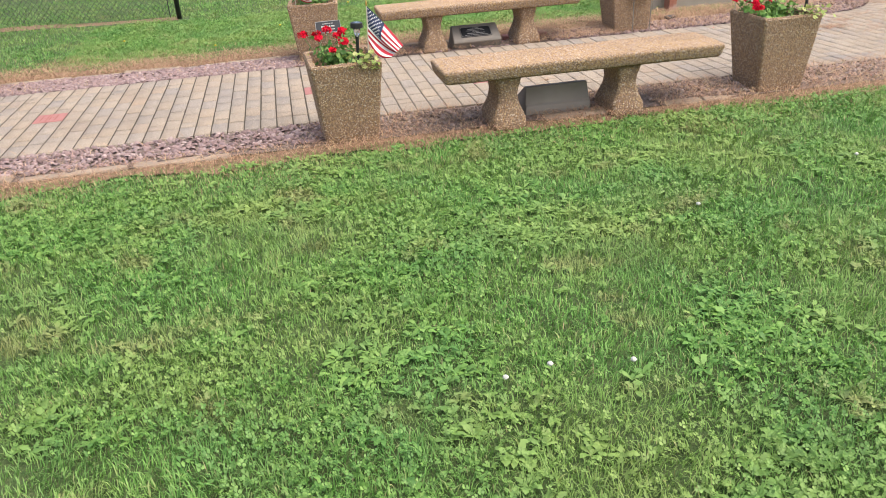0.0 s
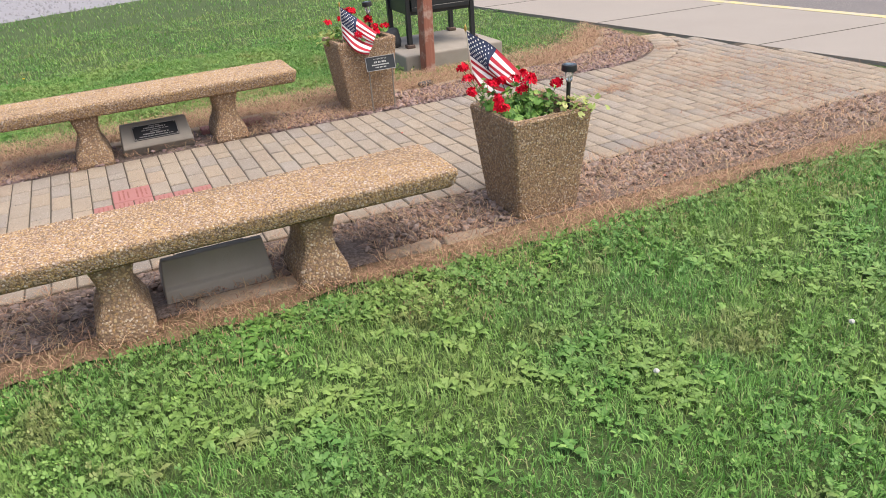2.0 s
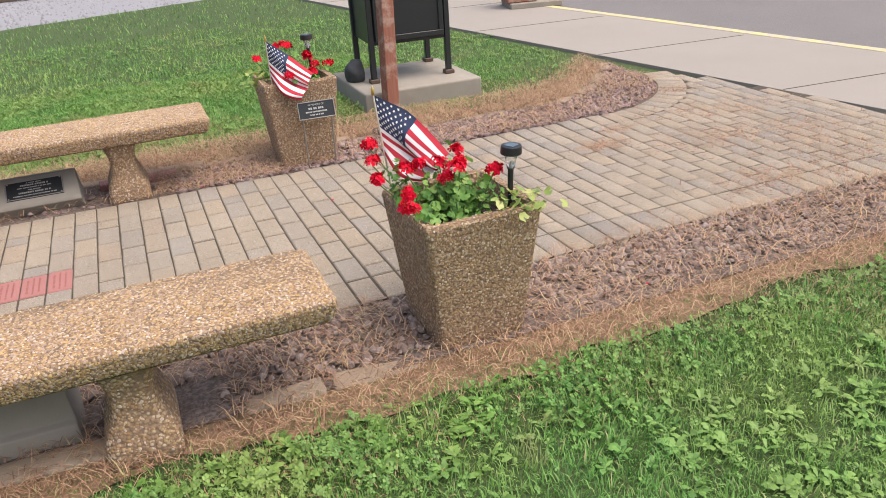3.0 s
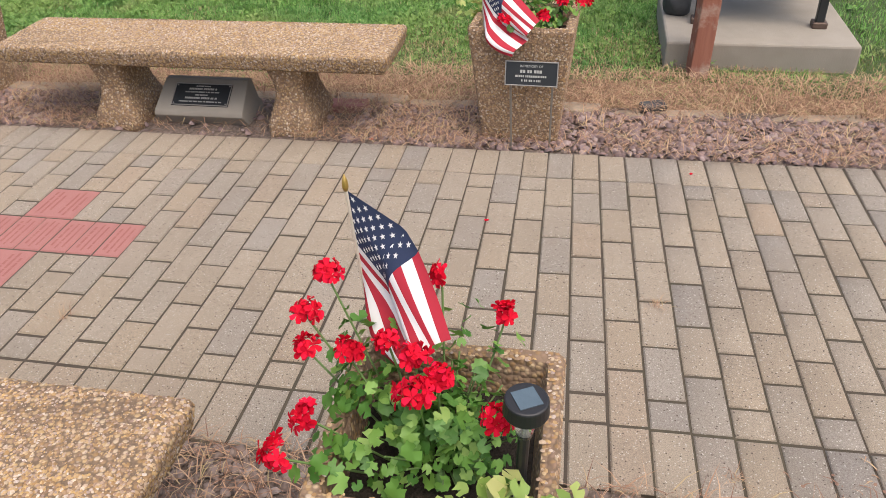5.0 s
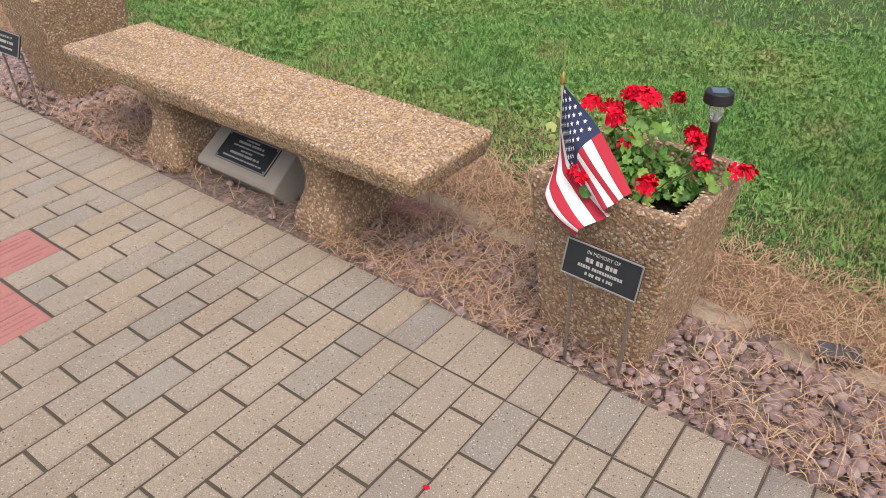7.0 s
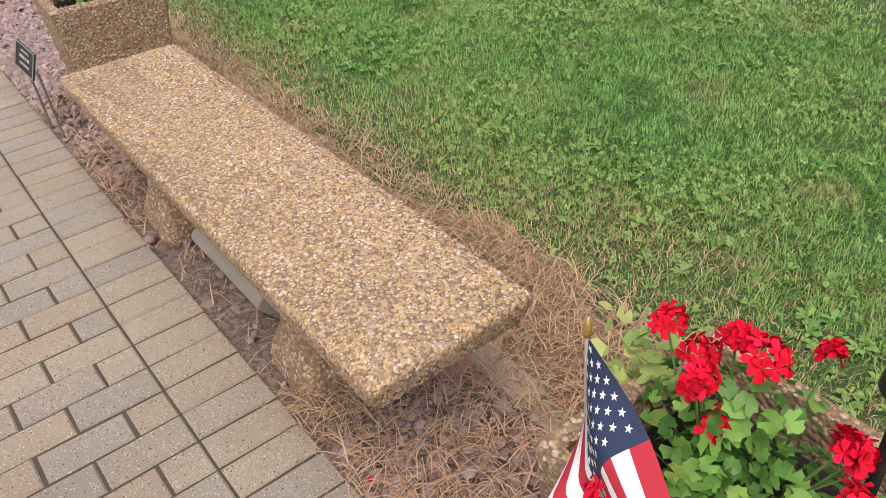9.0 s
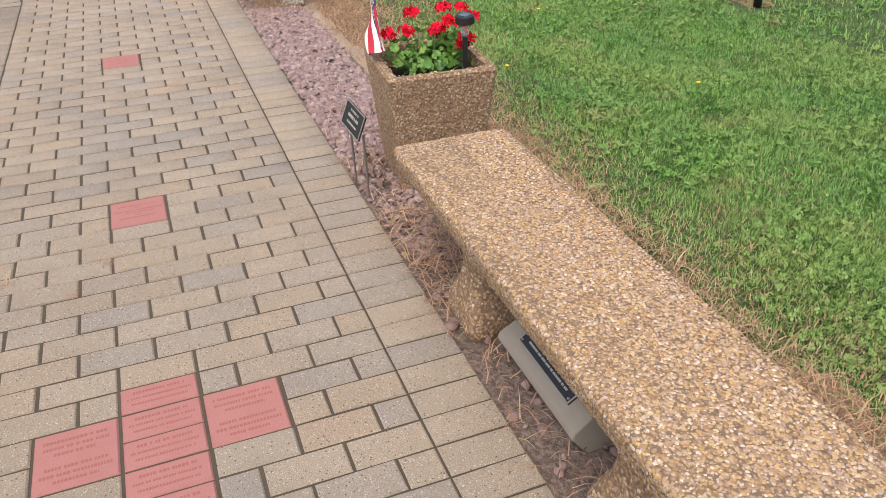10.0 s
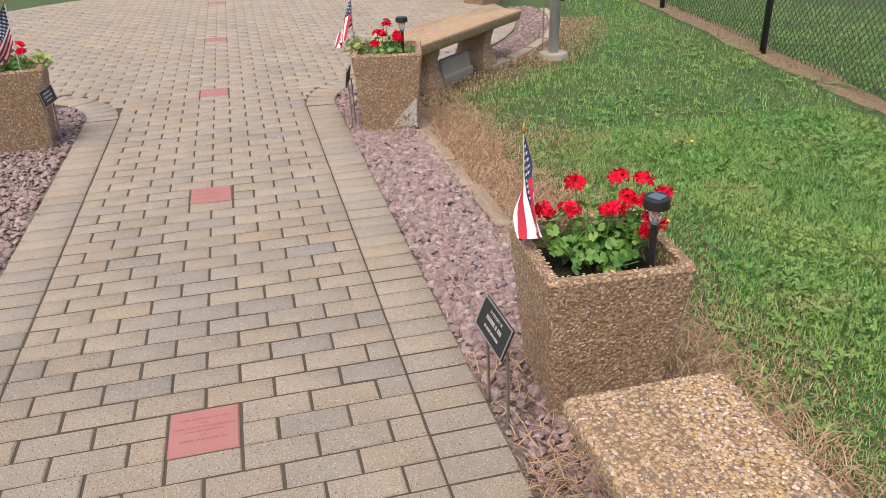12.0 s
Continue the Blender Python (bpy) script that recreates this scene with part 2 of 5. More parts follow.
_n = Nodes("ballast_stone", 0.85)
_c = _n.ramp(_n.island(), band((0.14, 0.145, 0.165), (0.36, 0.365, 0.40)))
_n.color(_n.mix(_n.noise(20, 4), _c, (0.22, 0.21, 0.21)))
ballast_mat = _n.mat


def plain(name, rgb, rough=0.5, metal=0.0, vary=0.25, scale=60):
    n = Nodes(name, rough, metal)
    dark = tuple(v * (1 - vary) for v in rgb)
    n.color(n.mix(n.noise(scale, 4), rgb, dark)).bump(n.noise(scale * 4, 3), 0.12, 0.002)
    return n.mat


black_mat = plain("black_plastic", (0.018, 0.018, 0.02), 0.45)
panel_mat = plain("solar_cell", (0.10, 0.14, 0.17), 0.2)
metal_mat = plain("grey_metal", (0.34, 0.32, 0.29), 0.45, 0.8)
bronze_mat = plain("plaque_black", (0.028, 0.032, 0.036), 0.5, 0.2)
rim_mat = plain("plaque_rim", (0.42, 0.40, 0.37), 0.45, 0.6)
letter_mat = plain("plaque_letters", (0.55, 0.54, 0.50), 0.5, 0.3)
pole_mat = plain("galvanised_pole", (0.66, 0.67, 0.69), 0.45, 0.15)
black_paint_mat = plain("black_paint", (0.02, 0.024, 0.026), 0.4)
stick_mat = plain("flag_stick_wood", (0.62, 0.55, 0.44), 0.6)
gold_mat = plain("gold_tip", (0.55, 0.37, 0.10), 0.35, 0.6)
white_mat = plain("white_cloth", (0.74, 0.73, 0.72), 0.85, 0, 0.06, 30)
red_mat = plain("red_cloth", (0.43, 0.02, 0.04), 0.85, 0, 0.15, 30)
blue_mat = plain("navy_cloth", (0.022, 0.035, 0.085), 0.85, 0, 0.2, 30)
stem_mat = plain("green_stem", (0.13, 0.22, 0.06), 0.6)
rock_mat = plain("dark_rock", (0.07, 0.075, 0.08), 0.75, 0, 0.6, 20)
rust_mat = plain("rail_steel", (0.13, 0.09, 0.07), 0.6, 0.4)
dandelion_mat = plain("yellow_flower", (0.75, 0.55, 0.02), 0.7)
clover_mat = plain("white_flower", (0.62, 0.61, 0.56), 0.8)
wire_mat = plain("fence_wire", (0.035, 0.04, 0.04), 0.5, 0.3)

_n = Nodes("weathered_post", 0.85)
_w = _n.t.nodes.new("ShaderNodeMapping")
_w.inputs["Scale"].default_value = (1, 1, 0.08)
_n.link(_n.coord, _w.inputs["Vector"])
_g = _n.noise(60, 5, 0.6, _w.outputs[0])
_c = _n.mix(_g, (0.19, 0.065, 0.04), (0.34, 0.15, 0.10))
_n.color(_n.mix(_n.ramp(_n.noise(8, 5), [(0.5, (0, 0, 0)), (0.66, (1, 1, 1))]), _c, (0.40, 0.30, 0.24))).bump(_g, 0.5, 0.004)
post_mat = _n.mat

glass = bpy.data.materials.new("clear_plastic")
glass.use_nodes = True
_b = glass.node_tree.nodes["Principled BSDF"]
_b.inputs["Transmission Weight"].default_value, _b.inputs["Roughness"].default_value = 0.9, 0.12
_b.inputs["Base Color"].default_value = (0.9, 0.92, 0.9, 1)


# ---- helpers for meshes ----
rng = np.random.default_rng(7)


def place(name, mesh, material, parent=None, label="", smooth=False):
    if material:
        mesh.materials.append(material)
    if smooth:
        mesh.polygons.foreach_set("use_smooth", np.ones(len(mesh.polygons), dtype=bool))
    ob = new(name, mesh)
    if parent:
        ob.parent = parent
    if label:
        ob["label"] = label
    return ob


def part(name, bm, material, parent=None, label="", smooth=False):
    mesh = bpy.data.meshes.new(name)
    bm.to_mesh(mesh)
    bm.free()
    return place(name, mesh, material, parent, label, smooth)


def sheet(name, verts, faces, material, parent=None, label="", smooth=False):
    """A mesh from arrays of vertices and of faces of equal size."""
    mesh = bpy.data.meshes.new(name)
    verts, faces = np.asarray(verts, dtype=np.float32), np.asarray(faces, dtype=np.int32)
    k = faces.shape[1]
    mesh.vertices.add(len(verts))
    mesh.vertices.foreach_set("co", verts.ravel())
    mesh.loops.add(faces.size)
    mesh.loops.foreach_set("vertex_index", faces.ravel())
    mesh.polygons.add(len(faces))
    mesh.polygons.foreach_set("loop_start", np.arange(0, faces.size, k, dtype=np.int32))
    mesh.update(calc_edges=True)
    return place(name, mesh, material, parent, label, smooth)


def box(sx, sy, sz, bevel=0.0, at=(0, 0, 0), segments=1, bm=None, turn=None):
    """A box that stands on at, bevelled; added to bm where that is given."""
    b = bmesh.new()
    bmesh.ops.create_cube(b, size=1, matrix=Matrix.Translation((0, 0, sz / 2)) @ Matrix.Diagonal((sx, sy, sz, 1)))
    if bevel:
        bmesh.ops.bevel(b, geom=b.edges[:] + b.verts[:], offset=bevel, segments=segments, affect="EDGES", profile=0.5)
    b.transform(Matrix.Translation(at) @ (turn or Matrix()))
    if bm is None:
        return b
    me = bpy.data.meshes.new("tmp")
    b.to_mesh(me)
    b.free()
    bm.from_mesh(me)
    bpy.data.meshes.remove(me)
    return bm


def cone(r0, r1, h, n=16, at=(0, 0, 0), bevel=0.0):
    b = bmesh.new()
    bmesh.ops.create_cone(b, cap_ends=True, segments=n, radius1=r0, radius2=r1, depth=h,
                          matrix=Matrix.Translation((at[0], at[1], at[2] + h / 2)))
    if bevel:
        rims = [e for e in b.edges if abs(e.verts[0].co.z - e.verts[1].co.z) < 1e-6]
        bmesh.ops.bevel(b, geom=rims, offset=bevel, segments=2, affect="EDGES", profile=0.5)
    return b


def rod(a, b, r, n=6):
    """A thin round rod from a to b."""
    a, b = Vector(a), Vector(b)
    m = Matrix.Translation((a + b) / 2) @ (b - a).to_track_quat("Z", "Y").to_matrix().to_4x4()
    bm = bmesh.new()
    bmesh.ops.create_cone(bm, cap_ends=True, segments=n, radius1=r, radius2=r, depth=(b - a).length, matrix=m)
    return bm


def loft(rings):
    """A closed skin over rings of equal length, capped at both ends."""
    bm = bmesh.new()
    rows = [[bm.verts.new(p) for p in ring] for ring in rings]
    k = len(rows[0])
    for a, b in zip(rows, rows[1:]):
        for i in range(k):
            bm.faces.new((a[i], a[(i + 1) % k], b[(i + 1) % k], b[i]))
    bm.faces.new(rows[0][::-1])
    bm.faces.new(rows[-1])
    bmesh.ops.recalc_face_normals(bm, faces=bm.faces)
    return bm


def round_rect(sx, sy, r, z, n=3, dx=0.0, dy=0.0):
    pts = []
    for cx, cy, a0 in ((1, 1, 0), (-1, 1, 90), (-1, -1, 180), (1, -1, 270)):
        for i in range(n + 1):
            a = radians(a0 + 90 * i / n)
            pts.append((dx + cx * (sx / 2 - r) + r * math.cos(a), dy + cy * (sy / 2 - r) + r * math.sin(a), z))
    return pts


def samples(bm, density, keep=None):
    """Random points on a bmesh's faces, with their normals."""
    tris = [(f.verts[0].co, f.verts[i].co, f.verts[i + 1].co) for f in bm.faces for i in range(1, len(f.verts) - 1)]
    t = np.array([[tuple(v) for v in tri] for tri in tris])
    cr = np.cross(t[:, 1] - t[:, 0], t[:, 2] - t[:, 0])
    ln = np.linalg.norm(cr, axis=1)
    ok = ln > 1e-9
    t, cr, ln = t[ok], cr[ok], ln[ok]
    n = int(density * ln.sum() / 2)
    pick = rng.choice(len(t), n, p=ln / ln.sum())
    a, b = rng.random(n), rng.random(n)
    flip = a + b > 1
    a[flip], b[flip] = 1 - a[flip], 1 - b[flip]
    p = t[pick, 0] + a[:, None] * (t[pick, 1] - t[pick, 0]) + b[:, None] * (t[pick, 2] - t[pick, 0])
    nr = cr[pick] / ln[pick, None]
    if keep:
        m = np.array([keep(q) for q in p])
        p, nr = p[m], nr[m]
    return p, nr


def pebbles(name, p, nr, lo, hi, material, parent=None, label="", height=0.5, smooth=True, sink=0.35, low=False):
    """Many small irregular stones, one on each point, flat side to the surface; low: as plain domes of six faces."""
    n = len(p)
    ref = np.where(np.abs(nr[:, 2:3]) < 0.9, np.array([[0, 0, 1.0]]), np.array([[1.0, 0, 0]]))
    u = np.cross(ref, nr)
    u /= np.linalg.norm(u, axis=1)[:, None]
    v = np.cross(nr, u)
    spin = rng.random(n) * 6.283
    u, v = (u * np.cos(spin)[:, None] + v * np.sin(spin)[:, None]), (v * np.cos(spin)[:, None] - u * np.sin(spin)[:, None])
    size = lo + (hi - lo) * rng.random(n) ** 1.6
    ratio = 0.6 + 0.4 * rng.random(n)
    h = size * height * (0.7 + 0.6 * rng.random(n))
    verts = np.zeros((n, 13, 3))
    for ring, (rad, z) in enumerate(((1.0, -sink), (0.72, 0.62))):
        for i in range(6):
            jit = 0.78 + 0.44 * rng.random(n)
            ang = radians(60 * i + 30 * ring)
            x, y = size * rad * jit * math.cos(ang), size * ratio * rad * jit * math.sin(ang)
            zz = h * (z + 0.25 * (rng.random(n) - 0.5))
            verts[:, ring * 6 + i] = p + u * x[:, None] + v * y[:, None] + nr * zz[:, None]
    verts[:, 12] = p + nr * (h * 0.92)[:, None]
    f = []
    if low:
        verts = np.concatenate([verts[:, :6], verts[:, 12:]], 1)
        f = [(i, (i + 1) % 6, 6) for i in range(6)]
    else:
        for i in range(6):
            j = (i + 1) % 6
            f += [(i, j, 6 + i), (j, 6 + j, 6 + i), (6 + i, 6 + j, 12)]
    faces = np.array(f)[None] + verts.shape[1] * np.arange(n)[:, None, None]
    ob = sheet(name, verts.reshape(-1, 3), faces.reshape(-1, 3), material, parent, label, smooth)
    ob["kind"] = "stuff"
    return ob


def blades(name, x, y, z, lo, hi, width, material, lean=0.5, flat=0.0, label="", category="", parent=None, comb=0.0):
    """Grass: one bent blade of three faces on each point; comb: how far neighbours lean alike."""
    n = len(x)
    ang = rng.random(n) * 6.283
    if comb:
        way = 3.1 * np.sin(x * 17.3 + 2.1 * np.sin(y * 11.7)) + 2.7 * np.sin(y * 19.1 + 1.9 * np.sin(x * 13.3))
        ang = way + (ang - 3.1416) * (1 - comb)
    d = np.stack([np.cos(ang), np.sin(ang), np.zeros(n)], 1)
    side = np.stack([-np.sin(ang), np.cos(ang), np.zeros(n)], 1)
    h = lo + (hi - lo) * rng.random(n) ** 1.3
    w = width * (0.6 + 0.8 * rng.random(n))
    ln = lean * (0.3 + 1.2 * rng.random(n)) + flat
    base = np.stack([x, y, z], 1)
    up = np.array([[0, 0, 1.0]])
    rise = 1 / np.sqrt(1 + ln ** 2)
    mid = base + d * (h * 0.35 * ln * rise)[:, None] + up * (h * 0.6 * rise)[:, None]
    tip = base + d * (h * 1.0 * ln * rise)[:, None] + up * (h * rise * (1 - 0.25 * np.minimum(ln, 2)))[:, None]
    tip[:, 2] = np.maximum(tip[:, 2], base[:, 2] + 0.003)
    s = side * w[:, None] / 2
    verts = np.stack([base - s, base + s, mid + s * 0.8, mid - s * 0.8, tip], 1).reshape(-1, 3)
    f = np.array([(0, 1, 2), (0, 2, 3), (3, 2, 4)])[None] + 5 * np.arange(n)[:, None, None]
    ob = sheet(name, verts, f.reshape(-1, 3), material, parent, "", True)
    return tagged(ob, label, category, "", "stuff")


def leaves(name, centres, normals, sizes, material, parent=None, lobes=5, label="", stretch=1.0):
    """Round scalloped leaves: a fan with a notched, wavy rim."""
    k = lobes * 2 + 2
    verts, faces = [], []
    for c, nr, r in zip(centres, normals, sizes):
        q = Vector(nr).to_track_quat("Z", "Y").to_matrix() @ Matrix.Rotation(rng.random() * 6.28, 3, "Z")
        i0 = len(verts)
        verts.append(Vector(c))
        for i in range(k):
            a = radians(20 + 320 * i / (k - 1))
            rr = r * (1.0 if i % 2 else 0.84) * (0.9 + 0.2 * rng.random())
            p = Vector((rr * math.cos(a) * stretch, rr * math.sin(a), r * (0.12 + 0.12 * math.sin(3 * a + c[0] * 50))))
            verts.append(Vector(c) + q @ p)
        faces += [(i0, i0 + i + 1, i0 + i + 2) for i in range(k - 1)]
    return sheet(name, [tuple(v) for v in verts], faces, material, parent, label, False)


def strip(name, inner, outer, z, material, drop=0.06, label="", category=""):
    """A flat band between two rows of points, with some depth."""
    bm = bmesh.new()
    a = [bm.verts.new((*p, z)) for p in inner]
    b = [bm.verts.new((*p, z)) for p in outer]
    for i in range(len(a) - 1):
        bm.faces.new((a[i], a[i + 1], b[i + 1], b[i]))
    ext = bmesh.ops.extrude_face_region(bm, geom=bm.faces[:])
    for v in ext["geom"]:
        if isinstance(v, bmesh.types.BMVert):
            v.co.z -= drop
    bmesh.ops.recalc_face_normals(bm, faces=bm.faces)
    return tagged(part(name, bm, material), label, category, "", "structure")


# ---- plan ----
Y0, Y1 = 6.27, 7.865            # edges of the paved walk
J0, J1 = 6.47, 7.668            # joints inside its border courses
NEAR_KERB, FAR_KERB = 5.86, 8.31
PLAZA, PLAZA_R = (-5.3, 7.07), 3.1
STREET_N = Vector((0.979, 0.203))   # across the street
STREET_D = Vector((-0.203, 0.979))  # along the street
PAVE_0, PAVE_1 = 8.80, 10.37        # pavement's edges across


def street(across, along):
    p = STREET_N * across + STREET_D * along
    return (p.x, p.y)


def hump(x, y):
    if x * 0.979 + y * 0.203 > 9.9:
        return -0.25
    return 0.004 * noise.noise(Vector((x * 0.7, y * 0.7, 0)))


# ---- ground ----
bm = bmesh.new()
edges = [-400, -120, -40, -14] + [-8 + 0.5 * i for i in range(37)] + [14, 30, 90, 400]
yedges = [-400, -120, -40, -10] + [-2 + 0.5 * i for i in range(41)] + [22, 40, 120, 400]
grid = [[bm.verts.new((x, y, -0.03 + (hump(x, y) if x > -8 and -14 < y < 40 else 0))) for y in yedges] for x in edges]
for i in range(len(edges) - 1):
    for j in range(len(yedges) - 1):
        bm.faces.new((grid[i][j], grid[i + 1][j], grid[i + 1][j + 1], grid[i][j + 1]))
ground = tagged(part("ground", bm, lawn_mat, None, "", True), "mown green lawn with weeds over dark soil", "lawn", "", "structure")


def rough_band(name, pts, material, z, amp, label, category):
    """A bumpy strip of soil; pts gives its two edges at each x."""
    rows = []
    for x, ya, yb in pts:
        rows.append([(x, ya + (yb - ya) * i / 11, z + amp * (noise.noise(Vector((x * 6, (ya + (yb - ya) * i / 11) * 6, 1)))
                      + 0.6 * noise.noise(Vector((x * 19, (ya + (yb - ya) * i / 11) * 19, 3)))) * (0.3 if i in (0, 11) else 1)) for i in range(12)])
    v = [p for r in rows for p in r]
    f = [(a * 12 + i, (a + 1) * 12 + i, (a + 1) * 12 + i + 1, a * 12 + i + 1) for a in range(len(rows) - 1) for i in range(11)]
    return tagged(sheet(name, v, f, material, None, "", True), label, category, "", "structure")


def wob(x, s, amp=0.03):
    return amp * noise.noise(Vector((x * 1.7, s * 9.1, 0))) + 0.5 * amp * noise.noise(Vector((x * 6, s * 5.0, 2)))


def span(a, b, step=0.06):
    n = int((b - a) / step)
    return [a + (b - a) * i / n for i in range(n + 1)]


def far_outer(x):
    """The outer edge of the far bed, which swings out to the street."""
    return FAR_KERB + (0.9 * max(0.0, x - 6.0) ** 1.5 if x > 6.0 else 0.0)


def far_edge(x):
    """The walk's far edge, with its fillet to the street."""
    if x < -1.85:
        return 8.545 - math.sqrt(max(0.0, 0.68 ** 2 - (x + 1.85) ** 2))
    if x < 6.08:
        return Y1
    d = min(x - 6.08, 0.87)
    return Y1 + 0.875 - math.sqrt(max(0.0, 0.875 ** 2 - d ** 2))


def near_edge(x):
    if x < -1.95:
        return 5.59 + math.sqrt(max(0.0, 0.68 ** 2 - (x + 1.95) ** 2))
    if x < 6.75:
        return Y0
    d = min(x - 6.75, 0.79)
    return Y0 - 0.8 + math.sqrt(max(0.0, 0.8 ** 2 - d ** 2))


rough_band("bed_far", [(x, far_edge(x) - 0.03, far_outer(x) + 0.03) for x in span(-2.45, 6.95)], soil_mat, -0.014, 0.016,
           "brown soil planting bed with purple stone chips", "planting bed")
rough_band("bed_near", [(x, NEAR_KERB - 0.03, near_edge(x) + 0.03) for x in span(-2.5, 7.3)], soil_mat, -0.014, 0.016,
           "brown soil planting bed with purple stone chips", "planting bed")
rough_band("verge_far", [(x, far_outer(x) + 0.02, far_outer(x) + 0.34 + wob(x, 1, 0.16)) for x in span(-1.6, 6.9)], verge_mat, -0.02, 0.007,
           "dried brown grass verge beside the bed", "verge")
rough_band("verge_near", [(x, NEAR_KERB - 0.2 + wob(x, 2, 0.14), NEAR_KERB - 0.02) for x in span(-2.0, 7.4)], verge_mat, -0.02, 0.007,
           "dried brown grass verge beside the bed", "verge")

# ring bed behind the plaza's bench
v, f = [], []
for i in range(61):
    a = radians(28 + i)
    for j in range(8):
        r = PLAZA_R - 0.02 + 0.36 * j / 7
        px, py = PLAZA[0] + r * math.cos(a), PLAZA[1] + r * math.sin(a)
        v.append((px, py, -0.016 + 0.014 * noise.noise(Vector((px * 7, py * 7, 1)))))
f = [(i * 8 + j, i * 8 + j + 1, (i + 1) * 8 + j + 1, (i + 1) * 8 + j) for i in range(60) for j in range(7)]
tagged(sheet("bed_plaza", v, f, soil_mat, None, "", True), "brown soil bed round the plaza under the bench", "planting bed", "", "structure")

# joint bed under the pavers
bm = bmesh.new()
box(9.75, Y1 - Y0 - 0.01, 0.05, 0, (2.575, (Y0 + Y1) / 2, -0.0545), bm=bm)
walk_bed = tagged(part("walkway", bm, joint_mat), "tan concrete paver walkway in running bond with dark joints", "walkway", "", "structure")
bm = bmesh.new()
bmesh.ops.create_cone(bm, cap_ends=True, segments=64, radius1=PLAZA_R, radius2=PLAZA_R, depth=0.05, matrix=Matrix.Translation((*PLAZA, -0.0315)))
box(6.0, Y1 - Y0 - 0.01, 0.05, 0, (-9.2, (Y0 + Y1) / 2, -0.0585), bm=bm)
plaza_bed = tagged(part("plaza", bm, joint_mat), "round plaza of tan concrete pavers", "plaza", "", "structure")

# street: pavement, kerb, road
strip("pavement", [street(PAVE_0, -8 + 0.5 * i) for i in range(90)], [street(PAVE_1 - 0.11, -8 + 0.5 * i) for i in range(90)], -0.002,
      pavement_mat, 0.28, "pale concrete street pavement with tooled joints", "pavement")
strip("kerb", [street(PAVE_1 - 0.105, -8 + 0.5 * i) for i in range(90)], [street(PAVE_1, -8 + 0.5 * i) for i in range(90)], 0.0,
      yellow_mat, 0.2, "yellow-painted concrete kerb along the road", "kerb")
strip("road", [street(PAVE_1 + 0.004, -8 + 0.5 * i) for i in range(90)], [street(PAVE_1 + 9, -8 + 0.5 * i) for i in range(90)], -0.10,
      asphalt_mat, 0.1, "grey asphalt road", "road")
for i in range(18):
    ob = part("pavement_joint", box((PAVE_1 - PAVE_0 - 0.17) * 1.03, 0.012, 0.004, 0, (0, 0, 0)), joint_mat)
    c = STREET_N * ((PAVE_0 + PAVE_1) / 2 - 0.08) + STREET_D * (-6.21 + 1.72 * i)
    ob.matrix_world = Matrix.Translation((c.x, c.y, -0.0045)) @ Matrix.Rotation(math.atan2(STREET_N.y, STREET_N.x) - radians(16), 4, "Z")
    tagged(ob, "tooled joint across the concrete pavement", "joint", "pavement joints", "structure")


# ---- edging stones ----
def edging(name, x0, length, y, turn, z, width=0.085):
    b = box(length - 0.012, width, 0.09, 0.012, segments=2)
    for v in b.verts:
        v.co += Vector((0.004, 0.005, 0.006)) * noise.noise(v.co * 23 + Vector((x0 * 7, y, 0)))
    ob = part(name, b, edging_mat, None, "", True)
    ob.matrix_world = pose(x0 + length / 2, y, z - 0.09, 0, rng.uniform(-1.5, 1.5), turn)
    return tagged(ob, "weathered concrete edging stone sunk beside the bed", "edging stone", "bed edging stones")


x = -1.6
while x < 6.0:
    ln = rng.uniform(0.3, 0.62)
    edging("edging_stone", x, ln, FAR_KERB - 0.01 + rng.uniform(-0.012, 0.012), rng.uniform(-2.5, 2.5), (0.002 if x < 4.2 else -0.012) + rng.uniform(-0.008, 0.006))
    x += ln
for i in range(4):
    edging("edging_stone", 6.0 + 0.24 * i, 0.25, far_outer(6.12 + 0.24 * i) - 0.03, 20 + 13 * i, 0.004)
for x0, ln in ((2.72, 0.42), (3.5, 0.26), (3.77, 0.3), (0.3, 0.55), (-0.3, 0.58), (-0.9, 0.58)):
    edging("edging_stone", x0, ln, NEAR_KERB + rng.uniform(-0.012, 0.012), rng.uniform(-3, 3), -0.006 + rng.uniform(-0.01, 0.004))
for i in range(7):
    a = radians(38 + 7 * i)
    ob = edging("edging_stone", 0, 0.38, 0, 0, 0)
    ob.matrix_world = pose(PLAZA[0] + (PLAZA_R + 0.37) * math.cos(a), PLAZA[1] + (PLAZA_R + 0.37) * math.sin(a), -0.075, 0, 0, math.degrees(a) + 90)
for i in range(2):
    b = part("clay_edging_brick", box(0.2, 0.09, 0.06, 0.006), clay_mat)
    b.matrix_world = pose(3.22 + 0.21 * i, FAR_KERB - 0.09, -0.045, 0, 0, 3)
    tagged(b, "worn red clay brick in the bed edging", "brick", "clay bricks in the edging")


